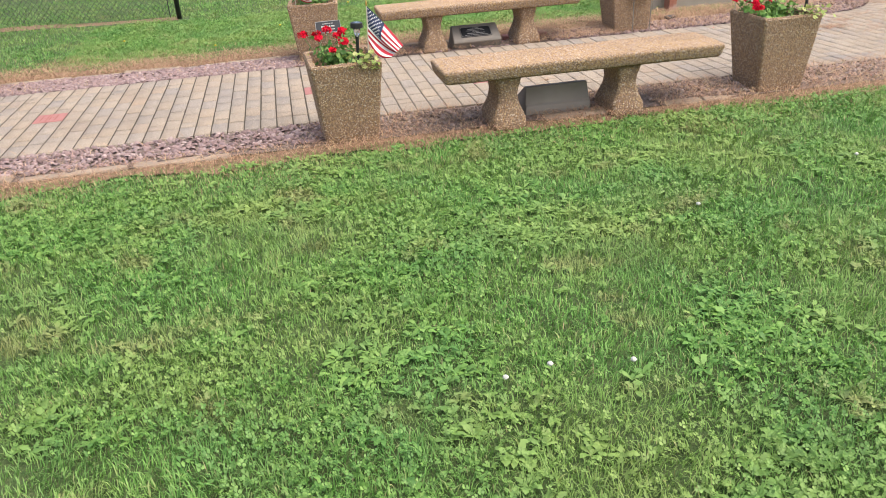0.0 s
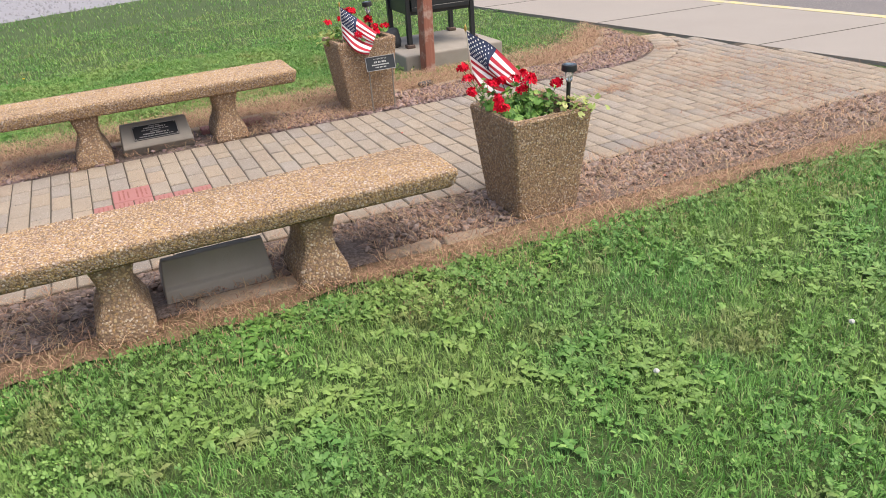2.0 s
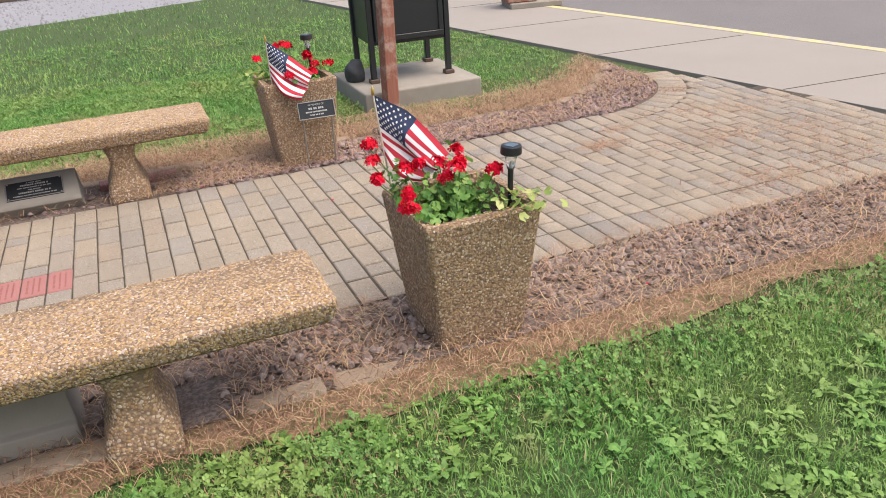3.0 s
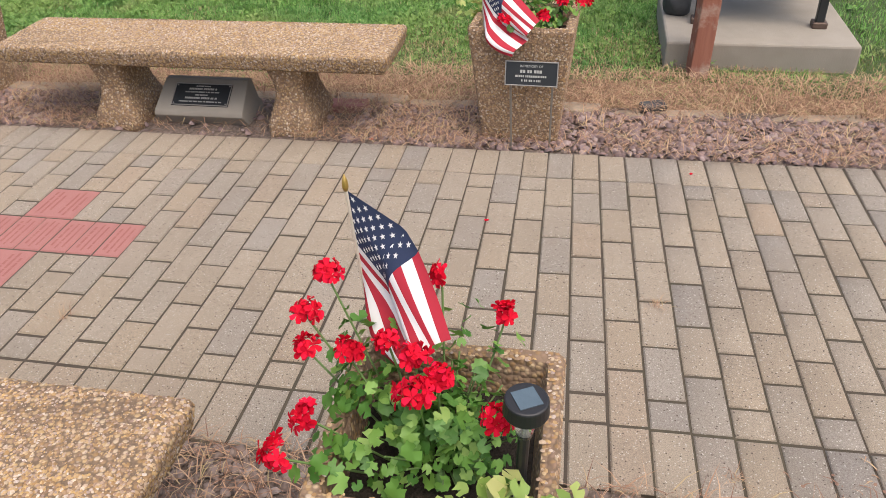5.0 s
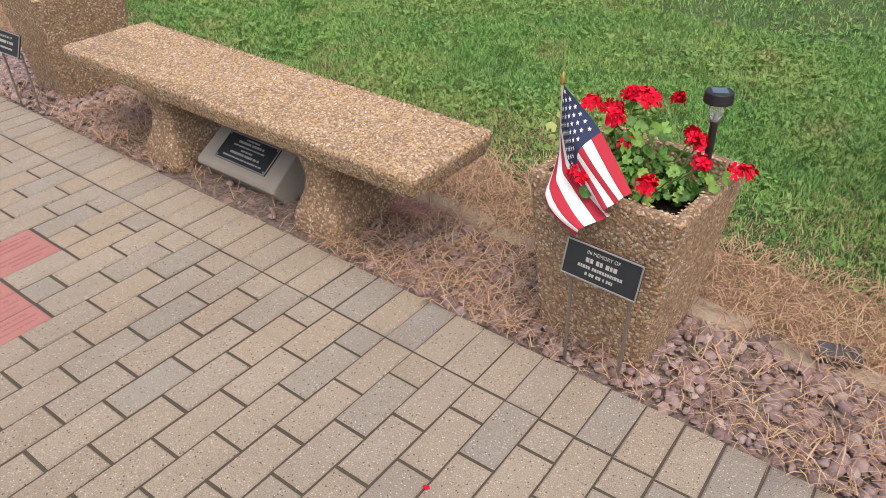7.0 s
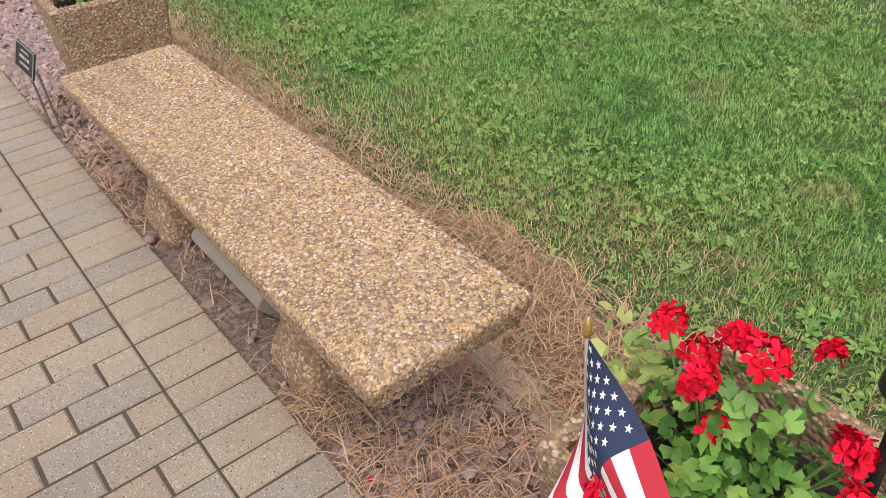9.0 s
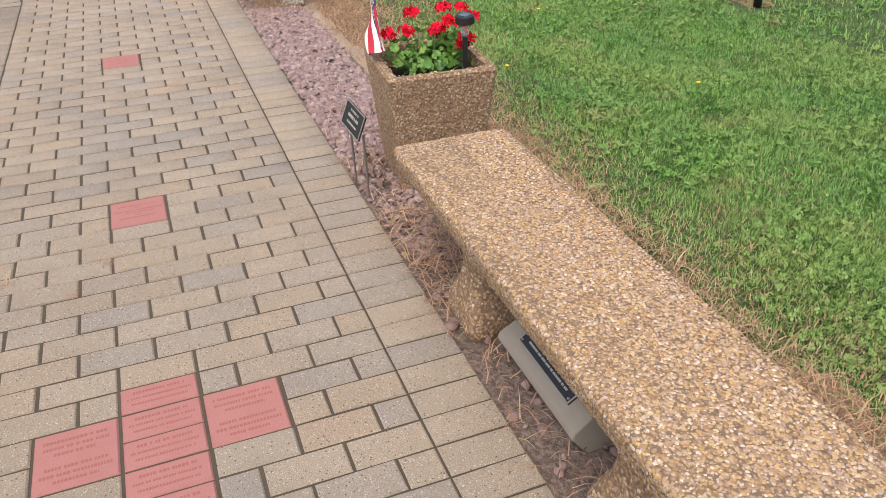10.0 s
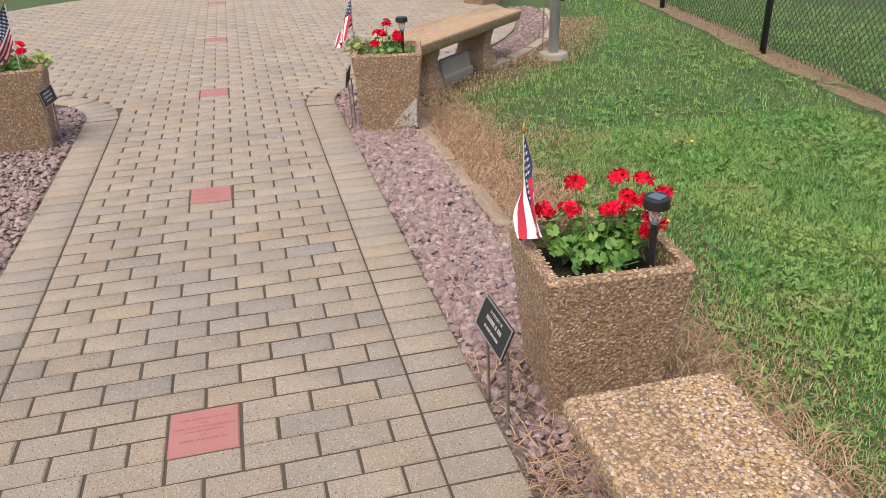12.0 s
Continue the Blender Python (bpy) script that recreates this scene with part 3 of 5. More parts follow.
# ---- benches ----
def bench_prototype():
    L, W, H, T = 1.72, 0.385, 0.365, 0.078
    rings = []
    for z, inset, r in ((0.0, 0.022, 0.018), (0.010, 0.012, 0.022), (0.035, 0.005, 0.02), (0.062, 0.0, 0.018), (0.073, 0.003, 0.016), (T, 0.010, 0.014)):
        ring = []
        base = round_rect(L - 2 * inset, W - 2 * inset, r, H - T + z, 4)
        for i, a in enumerate(base):
            b = base[(i + 1) % len(base)]
            k = 12 if math.dist(a, b) > 1 else (5 if math.dist(a, b) > 0.2 else 1)
            ring += [tuple(a[c] + (b[c] - a[c]) * j / k for c in range(3)) for j in range(k)]
        ring = [(px, py, pz + 0.004 * noise.noise(Vector((px * 4, py * 9, 1)))) for px, py, pz in ring]
        rings.append(ring)
    root = tagged(new("bench"), "exposed-aggregate concrete bench on two flared legs", "bench", "aggregate benches")
    bm = loft(rings)
    p, nr = samples(bm, 37000, lambda q: q[2] > H - T + 0.006)
    seat = part("seat", bm, mortar_mat, root, "", True)
    pebbles("aggregate", p, nr, 0.0022, 0.0058, pebble_mat, seat, "golden and cream pebbles", 0.62, sink=0.05, low=True)
    for s in (-1, 1):
        rings = []
        for z, w, d in ((-0.05, 0.205, 0.32), (0.0, 0.205, 0.318), (0.045, 0.20, 0.31), (0.085, 0.168, 0.285), (0.13, 0.132, 0.262),
                        (0.175, 0.118, 0.25), (0.215, 0.126, 0.258), (0.255, 0.148, 0.275), (H - T + 0.004, 0.165, 0.285)):
            rings.append(round_rect(w, d, 0.03, z, 4, s * 0.405))
        bm = loft(rings)
        p, nr = samples(bm, 11000, lambda q: 0 < q[2] < H - T - 0.004)
        leg = part("leg", bm, planter_mortar_mat, root, "", True)
        pebbles("aggregate", p, nr, 0.0028, 0.0064, planter_pebble_mat, leg, "brown pebbles", 0.45, sink=0.05, low=True)
    return root


def at_pose(ob, m):
    ob.matrix_basis = m
    return ob


far_bench = at_pose(bench_prototype(), pose(2.868, 8.065, 0, 0, 0, 0))
near_bench = copy_thing(far_bench, pose(2.935, 5.885, 0, 0, 0, 180.3))
for leg, shift in zip([c for c in near_bench.children if c.name.startswith("leg")], (0.125, 0.06)):
    leg.location.x += shift
plaza_bench = copy_thing(far_bench, pose(-2.31, 8.77, 0, 0, 0, -45))


# ---- planters ----
def planter_prototype():
    H, T, B, wall = 0.458, 0.405, 0.31, 0.036
    root = tagged(new("planter"), "square tapered exposed-aggregate concrete planter", "planter", "aggregate planters")
    def side(z):
        return B + (T - B) * z / H
    rings = []
    for z, d in ((-0.06, 0), (0.0, 0), (0.1, 0), (0.2, 0), (0.3, 0), (0.4, 0), (H - 0.012, 0), (H, -0.014)):
        rings.append(round_rect(side(max(z, 0)) + d, side(max(z, 0)) + d, 0.018, z, 3))
    outer = loft(rings)
    p, nr = samples(outer, 19000, lambda q: 0 < q[2] < H - 0.004)
    outer.free()
    for z, d in ((H - 0.004, -2 * wall + 0.008), (H - 0.03, -2 * wall), (H - 0.12, -2 * wall - 0.01)):
        rings.append(round_rect(side(z) + d, side(z) + d, 0.014, z, 3))
    bm = loft(rings)
    body = part("body", bm, planter_mortar_mat, root)
    pebbles("aggregate", p, nr, 0.0025, 0.006, planter_pebble_mat, body, "brown pebbles", 0.45, sink=0.05, low=True)
    # rim pebbles on the flat lip
    q = rng.random((1500, 2)) * T - T / 2
    m = np.abs(q).max(1)
    q = q[(m < T / 2 - 0.008) & (m > T / 2 - wall)]
    pebbles("rim", np.c_[q, np.full(len(q), H - 0.001)], np.tile([0, 0, 1.0], (len(q), 1)), 0.003, 0.006, pebble_mat, body, "pale worn rim", 0.4, sink=0.05, low=True)
    s = side(H - 0.085) - 2 * wall
    n = 14
    v = [((i / n - 0.5) * s, (j / n - 0.5) * s, H - 0.085 + 0.012 * noise.noise(Vector((i * 0.7, j * 0.7, 0)))) for i in range(n + 1) for j in range(n + 1)]
    f = [(i * (n + 1) + j, (i + 1) * (n + 1) + j, (i + 1) * (n + 1) + j + 1, i * (n + 1) + j + 1) for i in range(n) for j in range(n)]
    sheet("soil", v, f, potting_mat, root, "dark potting soil", True)
    return root


B_AT, D_AT, A_AT, C_AT = (4.305, 6.01), (4.24, 8.125), (1.54, 5.98), (1.50, 8.185)
E_AT, F_AT, G_AT = (-1.28, 8.13), (-1.60, 6.0), (-5.6, 10.05)
planter_d = at_pose(planter_prototype(), pose(*D_AT, 0, -2.5, 0, -1.5))
copy_thing(planter_d, pose(*B_AT, 0, 0, 0, 1))
copy_thing(planter_d, pose(*A_AT, 0, 1.5, 0, 3))
copy_thing(planter_d, pose(*C_AT, 0, 0, 0, -4))
copy_thing(planter_d, pose(*E_AT, 0, 0, 0, -12))
copy_thing(planter_d, pose(*F_AT, 0, 0, 0, 8))
copy_thing(planter_d, pose(*G_AT, 0, 0, 0, 30))
# lime-white worn corner low on the planter by the plaza
worn = rng.random((500, 3))
q = np.c_[0.15 - 0.02 * worn[:, 0] ** 2 + 0.115 * 0.5 * 0.3 * worn[:, 2], 0.155 - 0.16 * worn[:, 0] ** 1.5 * (1 - worn[:, 2]), 0.02 + 0.17 * worn[:, 2]]
q[:, 0] = (0.31 + 0.095 * q[:, 2] / 0.458) / 2
patch = pebbles("lime_patch", q, np.tile([0.98, 0, -0.1], (500, 1)), 0.004, 0.008, clover_mat, None, "white lime-stained worn corner", 0.5, low=True)
patch.parent = [o for o in scene.objects if o.name.startswith("planter") and (o.location.xy - Vector(E_AT)).length < 0.01][0]


# ---- geraniums ----
def leaf_mesh(r):
    ob = leaves("leaf", [(0, 0, 0)], [(0, 0, 1)], [r], single_leaf_mat, None, 7)
    me = ob.data
    bpy.data.objects.remove(ob)
    return me


LEAF = [leaf_mesh(0.0165) for _ in range(6)]


def geranium(at, clusters, seed, pale=(), bare=()):
    """A potted geranium: branches thick with leaves, red flower heads on stems; pale trailing leaves at the rim
    and bare corners of soil where given."""
    global rng
    rng = np.random.default_rng(seed)
    root = tagged(new("geranium"), "red-flowering geranium with scalloped green leaves in the planter", "geranium", "geraniums in the planters")
    root.matrix_basis = pose(*at, 0.375)
    near = at in (B_AT, D_AT, C_AT)
    tops = [(0.82 * cx, 0.82 * cy, max(0.07, cz - 0.05)) for cx, cy, cz in clusters]
    for i in range(7):
        a, r = i * 0.9 + rng.random(), rng.uniform(0.04, 0.15)
        tops.append((r * math.cos(a), r * math.sin(a), rng.uniform(0.06, 0.11)))
    tops = [p for p in tops if not any((p[0] - bx) ** 2 + (p[1] - by) ** 2 < 0.07 ** 2 for bx, by in bare)]

    def sprig():
        """A leaf's place on a branch and the way it faces."""
        top = Vector(tops[rng.integers(0, len(tops))])
        t = rng.uniform(0.25, 1.0)
        p = Vector((top.x * (0.35 + 0.65 * t), top.y * (0.35 + 0.65 * t), top.z * t ** 0.8))
        off = Vector((rng.normal(0, 0.032), rng.normal(0, 0.032), rng.normal(0, 0.014)))
        p += off
        p.x, p.y, p.z = max(-0.2, min(0.2, p.x)), max(-0.2, min(0.2, p.y)), max(p.z, 0.015 if max(abs(p.x), abs(p.y)) < 0.15 else 0.1)
        return p, Vector((off.x * 16 + p.x * 2.5 + rng.normal(0, 0.25), off.y * 16 + p.y * 2.5 + rng.normal(0, 0.25), 0.85))

    picked = [sprig() for _ in range(290 if near else 330)]
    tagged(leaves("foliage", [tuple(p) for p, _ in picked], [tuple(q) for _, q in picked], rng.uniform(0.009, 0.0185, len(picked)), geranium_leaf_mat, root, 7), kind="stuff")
    if near:
        for _ in range(180):
            p, q = sprig()
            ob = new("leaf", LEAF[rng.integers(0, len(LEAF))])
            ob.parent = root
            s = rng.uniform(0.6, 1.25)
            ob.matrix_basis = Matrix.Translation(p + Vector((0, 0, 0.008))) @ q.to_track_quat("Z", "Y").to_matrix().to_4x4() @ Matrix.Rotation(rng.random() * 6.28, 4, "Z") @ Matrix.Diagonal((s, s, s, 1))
    if pale:
        c, nrm, sz = [], [], []
        for _ in range(60):
            c.append((pale[0] + rng.normal(0, 0.05), pale[1] + rng.normal(0, 0.03), rng.uniform(0.04, 0.13)))
            nrm.append((rng.normal(0, 0.5), rng.normal(0, 0.5), 0.8))
            sz.append(rng.uniform(0.012, 0.022))
        leaves("trailing_leaves", c, nrm, sz, pale_leaf_mat, root, 4, "pale yellow-green trailing leaves")
    stems = bmesh.new()
    me = bpy.data.meshes.new("tmp")
    for cx, cy, cz in clusters:
        part("flower_stem", rod((cx * 0.4, cy * 0.4, 0.0), (cx, cy, cz - 0.01), 0.0022, 5), stem_mat, root)
    for _ in range(26):
        a = rng.random() * 6.283
        b = rod((0.03 * math.cos(a), 0.03 * math.sin(a), 0), (0.13 * math.cos(a), 0.13 * math.sin(a), rng.uniform(0.05, 0.13)), 0.0018, 4)
        b.to_mesh(me)
        b.free()
        stems.from_mesh(me)
    bpy.data.meshes.remove(me)
    tagged(part("foliage_stalk", stems, stem_mat, root), kind="stuff")
    for cx, cy, cz in clusters:
        v, f = [], []
        R = rng.uniform(0.022, 0.036)
        skew = Vector((rng.normal(0, 0.5), rng.normal(0, 0.5), 0))
        for _ in range(rng.integers(11, 18)):
            d = (Vector((rng.normal(), rng.normal(), abs(rng.normal()) * 0.8 + 0.05)).normalized() + skew * 0.6).normalized()
            o = d * R * rng.uniform(0.35, 1.0)
            o.z *= 0.75
            q = (d + Vector((rng.normal(0, 0.3), rng.normal(0, 0.3), 0))).to_track_quat("Z", "Y").to_matrix()
            for k in range(5):
                a = radians(72 * k + rng.uniform(-10, 10))
                s = rng.uniform(0.0125, 0.0185)
                i0 = len(v)
                for rr, da, zz in ((0.0, 0, 0), (0.6, -0.5, 0.12), (1.0, -0.32, 0.16), (1.08, 0.05, 0.1), (0.95, 0.38, 0.2), (0.6, 0.5, 0.12)):
                    v.append(tuple(o + q @ Vector((s * rr * math.cos(a + da), s * rr * math.sin(a + da), s * (zz + rng.uniform(-0.1, 0.1))))))
                f += [(i0, i0 + 1, i0 + 2), (i0, i0 + 2, i0 + 3), (i0, i0 + 3, i0 + 4), (i0, i0 + 4, i0 + 5)]
        ob = sheet("flower_head", v, f, petal_mat, root, "red flower head")
        ob.matrix_basis = Matrix.Translation((cx, cy, cz))
    return root


def heads(n, seed, lo=0.14, hi=0.27, spread=0.15, bias=(0, 0)):
    r = np.random.default_rng(seed)
    out = []
    for i in range(n):
        a = 6.283 * (i + r.uniform(-0.3, 0.3)) / n
        d = spread * r.uniform(0.35, 1.15)
        out.append((d * math.cos(a) + bias[0], d * math.sin(a) + bias[1], r.uniform(lo, hi)))
    return out


geranium(B_AT, [(-0.235, 0.165, 0.25), (-0.255, 0.09, 0.22), (-0.25, 0.06, 0.165), (-0.165, 0.03, 0.195), (-0.03, 0.19, 0.25), (0.085, 0.19, 0.17),
                (-0.2, -0.085, 0.155), (-0.225, -0.16, 0.145), (0.0, -0.02, 0.205), (-0.1, 0.06, 0.195), (-0.05, 0.03, 0.2), (0.1, -0.065, 0.175),
                (-0.055, -0.03, 0.165), (-0.03, -0.05, 0.2)], 11, (0.14, -0.17), ((0.13, 0.12), (-0.1, -0.14)))
geranium(D_AT, [(-0.07, 0.06, 0.245), (-0.075, -0.01, 0.205), (-0.02, 0.045, 0.245), (0.025, 0.135, 0.225), (-0.1, 0.03, 0.205), (0.095, 0.05, 0.175),
                (0.135, 0.04, 0.125), (-0.03, 0.0, 0.145), (-0.04, -0.185, 0.125), (-0.06, -0.18, 0.13), (0.08, -0.135, 0.125), (0.22, 0.08, 0.105),
                (-0.18, 0.07, 0.185), (0.11, 0.07, 0.16)], 12, (-0.18, 0.05), ((0.12, -0.12), (0.15, 0.13)))
geranium(A_AT, heads(8, 3, 0.13, 0.24, 0.17, (-0.06, 0.02)), 13, (0.12, -0.19))
geranium(C_AT, [(-0.12, -0.02, 0.21), (-0.05, -0.07, 0.17), (-0.02, 0.03, 0.16), (0.0, 0.07, 0.2), (0.04, 0.12, 0.2), (0.03, 0.02, 0.19), (0.08, 0.12, 0.16),
                (0.05, 0.16, 0.22), (-0.05, 0.15, 0.23), (0.1, 0.1, 0.14), (-0.1, 0.1, 0.22), (-0.1, -0.12, 0.15)], 14, (), ((0.14, 0.1), (0.14, -0.02)))
geranium(E_AT, heads(8, 5, 0.12, 0.2, 0.13, (0.02, 0.02)), 15, (-0.05, -0.18))
geranium(F_AT, heads(7, 6, 0.12, 0.2, 0.15), 16, (0.0, 0.19))
rng = np.random.default_rng(21)


# ---- flags ----
def flag(tip, azimuth, lean=(0.03, 0.0), fly=(0.16, -0.24), tail=(0.05, -0.13), seed=0.0, out=0.02, pivot=0.2):
    """A small stick flag: stick, gold tip, drooping cloth in stripes with its starred canton; out: how far the cloth
    swings sideways between its edges, about the line at pivot."""
    root = tagged(new("stick_flag"), "small striped flag with starred canton drooping from a stick", "flag", "stick flags in the planters")
    root.matrix_basis = Matrix.Translation(tip) @ Matrix.Rotation(radians(azimuth), 4, "Z")
    foot = Vector((lean[0], lean[1], -tip[2] + 0.34))
    part("stick", rod(foot, (0, 0, -0.025), 0.0032, 8), stick_mat, root)
    tipb = loft([[(r * math.cos(a * 0.785), r * math.sin(a * 0.785), z) for a in range(8)] for z, r in ((-0.032, 0.004), (-0.024, 0.0062), (-0.014, 0.0055), (0.0, 0.0012))])
    part("finial", tipb, gold_mat, root, "gold-coloured spear tip", True)

    def at(s, t):
        """s along the hoist from the top, t along the fly, both 0 to 1."""
        top, low = Vector((fly[0], 0, fly[1])) * t, Vector((tail[0], 0, tail[1])) * t
        p = top.lerp(low, s) + Vector((foot.x, foot.y, 0)) * (0.2 * s / max(0.1, -foot.z)) + Vector((0, 0, -0.03 - 0.195 * s))
        fold = 0.017 * math.sin(s * 9.5 + 1.2 + seed) * min(1, t * 2.2) + 0.009 * math.sin(s * 17 + t * 3 + seed)* t
        p += Vector((0.35 * fold, fold + out * min(1, t * 3.2) * (pivot - s), 0))
        p.z -= 0.03 * math.sin(t * 3.1) * s
        return p

    NS, NT = 39, 24
    cloth = bpy.data.meshes.new("cloth")
    v = [tuple(at(i / NS, j / NT)) for i in range(NS + 1) for j in range(NT + 1)]
    f = [(i * (NT + 1) + j, (i + 1) * (NT + 1) + j, (i + 1) * (NT + 1) + j + 1, i * (NT + 1) + j + 1) for i in range(NS) for j in range(NT)]
    cloth.from_pydata(v, [], f)
    for m in (red_mat, white_mat, blue_mat):
        cloth.materials.append(m)
    for k, poly in enumerate(cloth.polygons):
        i, j = divmod(k, NT)
        stripe = i // 3
        poly.material_index = 2 if (stripe < 7 and j < NT * 0.42) else stripe % 2
    ob = place("cloth", cloth, None, root, "red and white striped cloth with navy canton", True)
    sv, sf = [], []
    for row in range(9):
        for col in range(6 if row % 2 == 0 else 5):
            s0 = (row + 1) / 10 * 7 / 13
            t0 = (col * 2 + (1 if row % 2 == 0 else 2)) / 12 * 0.42
            c = at(s0, t0)
            du, dv = (at(s0 + 0.01, t0) - c).normalized(), (at(s0, t0 + 0.01) - c).normalized()
            nn = du.cross(dv).normalized()
            for sgn in (1, -1):
                i0 = len(sv)
                sv.append(tuple(c + nn * 0.0009 * sgn))
                for q in range(10):
                    rr = 0.0058 if q % 2 == 0 else 0.0024
                    a = q * 0.6283
                    sv.append(tuple(c + nn * 0.0009 * sgn + (dv * math.cos(a) + du * math.sin(a)) * rr))
                sf += [(i0, i0 + 1 + q, i0 + 1 + (q + 1) % 10) for q in range(10)]
    sheet("stars", sv, sf, white_mat, ob, "white stars")
    return root


flag((4.11, 6.215, 0.81), -51, (0.045, 0.01), (0.225, -0.20), (0.15, -0.08), 0.3, 0.06, 0.95)
flag((4.09, 7.98, 0.72), -14, (-0.005, 0.03), (0.22, -0.19), (0.15, -0.11), 1.1, 0.09, 0.1)
flag((1.70, 5.85, 0.77), -8, (-0.02, 0.0), (0.18, -0.235), (0.12, -0.09), 0.3, 0.03, 0.5)
flag((1.35, 8.02, 0.77), -9, (0.01, 0.01), (0.19, -0.21), (0.13, -0.07), 2.6, 0.055, 0.4)
flag((-1.42, 7.95, 0.80), -30, (0.02, 0.02), (0.17, -0.25), (0.10, -0.13), 0.9, 0.10, 0.2)
flag((-1.52, 6.1, 0.83), -60, (0.02, 0.03), (0.2, -0.24), (0.08, -0.13), 1.7, 0.03, 0.4)


# ---- solar lamps ----
def solar_lamp(x, y, top, lean=0.0):
    root = tagged(new("solar_lamp"), "black solar stake lamp with clear lens in the planter soil", "solar lamp", "solar stake lamps")
    h = top - 0.36
    part("stake", cone(0.0085, 0.0095, h - 0.075, 12), black_mat, root)
    part("collar", cone(0.0105, 0.0105, 0.022, 12, (0, 0, 0.02)), rim_mat, root, "pale ring on the stake")
    lens = part("lens", cone(0.0125, 0.021, 0.05, 20, (0, 0, h - 0.078)), glass, root, "clear plastic lens", True)
    lens.visible_shadow = False
    part("bulb", cone(0.005, 0.002, 0.02, 8, (0, 0, h - 0.072)), rim_mat, lens)
    part("cap", cone(0.035, 0.033, 0.028, 28, (0, 0, h - 0.028), 0.003), black_mat, root)
    part("solar_panel", box(0.036, 0.036, 0.0015, 0, (0, 0, h)), panel_mat, root, "square dark solar cell")
    root.matrix_basis = pose(x, y, 0.36, lean, lean * 0.5, 30)
    return root


solar_lamp(4.445, 5.92, 0.632, 2)
solar_lamp(4.372, 8.235, 0.656, -2)
solar_lamp(1.62, 5.84, 0.66, 3)
solar_lamp(1.62, 8.285, 0.632, 3)
solar_lamp(-1.16, 8.2, 0.645)
solar_lamp(-1.50, 5.9, 0.645)


# ---- plaques ----
def text_mesh(words, size, parent, material, m, name="lettering"):
    cu = bpy.data.curves.new(name, "FONT")
    cu.body, cu.size, cu.align_x, cu.align_y, cu.extrude = words, size, "CENTER", "CENTER", 0.0004
    tmp = new("tmp", cu)
    bpy.context.view_layer.update()
    me = bpy.data.meshes.new_from_object(tmp)
    bpy.data.objects.remove(tmp)
    ob = place(name, me, material, parent)
    ob.matrix_basis = m
    return ob


def bars(parent, rows, material, z, name="lettering"):
    """Lines of writing as plain bars: rows of (y, width, height)."""
    bm = bmesh.new()
    for y, w, h in rows:
        x = -w / 2
        while x < w / 2 - 0.002:
            ww = min(h * rng.uniform(0.45, 0.85), w / 2 - x)
            box(ww, h, 0.0012, 0, (x + ww / 2, y, z), bm=bm)
            x += ww + h * (0.75 if rng.random() < 0.16 else 0.22)
    return part(name, bm, material, parent)


def plate(w, h, parent, rows, words=()):
    """A black cast plaque with a bright rim, screws and raised lines, lying in its own xy plane."""
    p = part("plaque", box(w, h, 0.006, 0.001), bronze_mat, parent, "black cast plaque")
    for sx, sy, ww, hh in ((0, 1, w, 0.004), (0, -1, w, 0.004), (1, 0, 0.004, h - 0.008), (-1, 0, 0.004, h - 0.008)):
        part("rim", box(ww, hh, 0.003, 0.0006, (sx * (w / 2 - 0.002), sy * (h / 2 - 0.002), 0.006)), rim_mat, p)
    bars(p, rows, letter_mat, 0.0055)
    for s, y, size in words:
        text_mesh(s, size, p, letter_mat, Matrix.Translation((0, y, 0.0068)))
    return p


def stake_sign(x, y, z, turn, tilt, rows, words=(), w=0.2, h=0.092):
    root = tagged(new("stake_sign"), "small black memorial plaque on two thin metal stakes", "memorial sign", "memorial stake signs")
    root.matrix_basis = pose(x, y, 0, 0, 0, turn)
    p = plate(w, h, root, rows, words)
    p.matrix_basis = pose(0, 0, z, 90 - tilt, 0, 0)
    for s in (-1, 1):
        part("stake", rod((s * w * 0.38, 0.012, -0.05), (s * w * 0.40, 0.004, z - h * 0.3), 0.0045, 8), metal_mat, root, "thin metal stake")
    return root


stake_sign(4.288, 7.885, 0.317, -2, 14, [(0.008, 0.085, 0.011), (-0.010, 0.12, 0.0075), (-0.026, 0.075, 0.0075)], [("IN MEMORY OF", 0.027, 0.0125)])
stake_sign(1.585, 7.865, 0.29, 2, 22, [(0.004, 0.11, 0.011), (-0.020, 0.10, 0.007)], [("IN MEMORY OF", 0.024, 0.0125)])
stake_sign(-1.31, 7.895, 0.30, -14, 8, [(0.02, 0.1, 0.008), (0.0, 0.12, 0.01), (-0.02, 0.09, 0.007)])
stake_sign(-1.44, 6.21, 0.30, 172, 12, [(0.02, 0.1, 0.008), (0.0, 0.12, 0.01), (-0.02, 0.09, 0.007)])
stake_sign(-3.0, 9.86, 0.42, 215, 30, [(0.02, 0.1, 0.008), (0.0, 0.12, 0.01), (-0.02, 0.09, 0.007)])


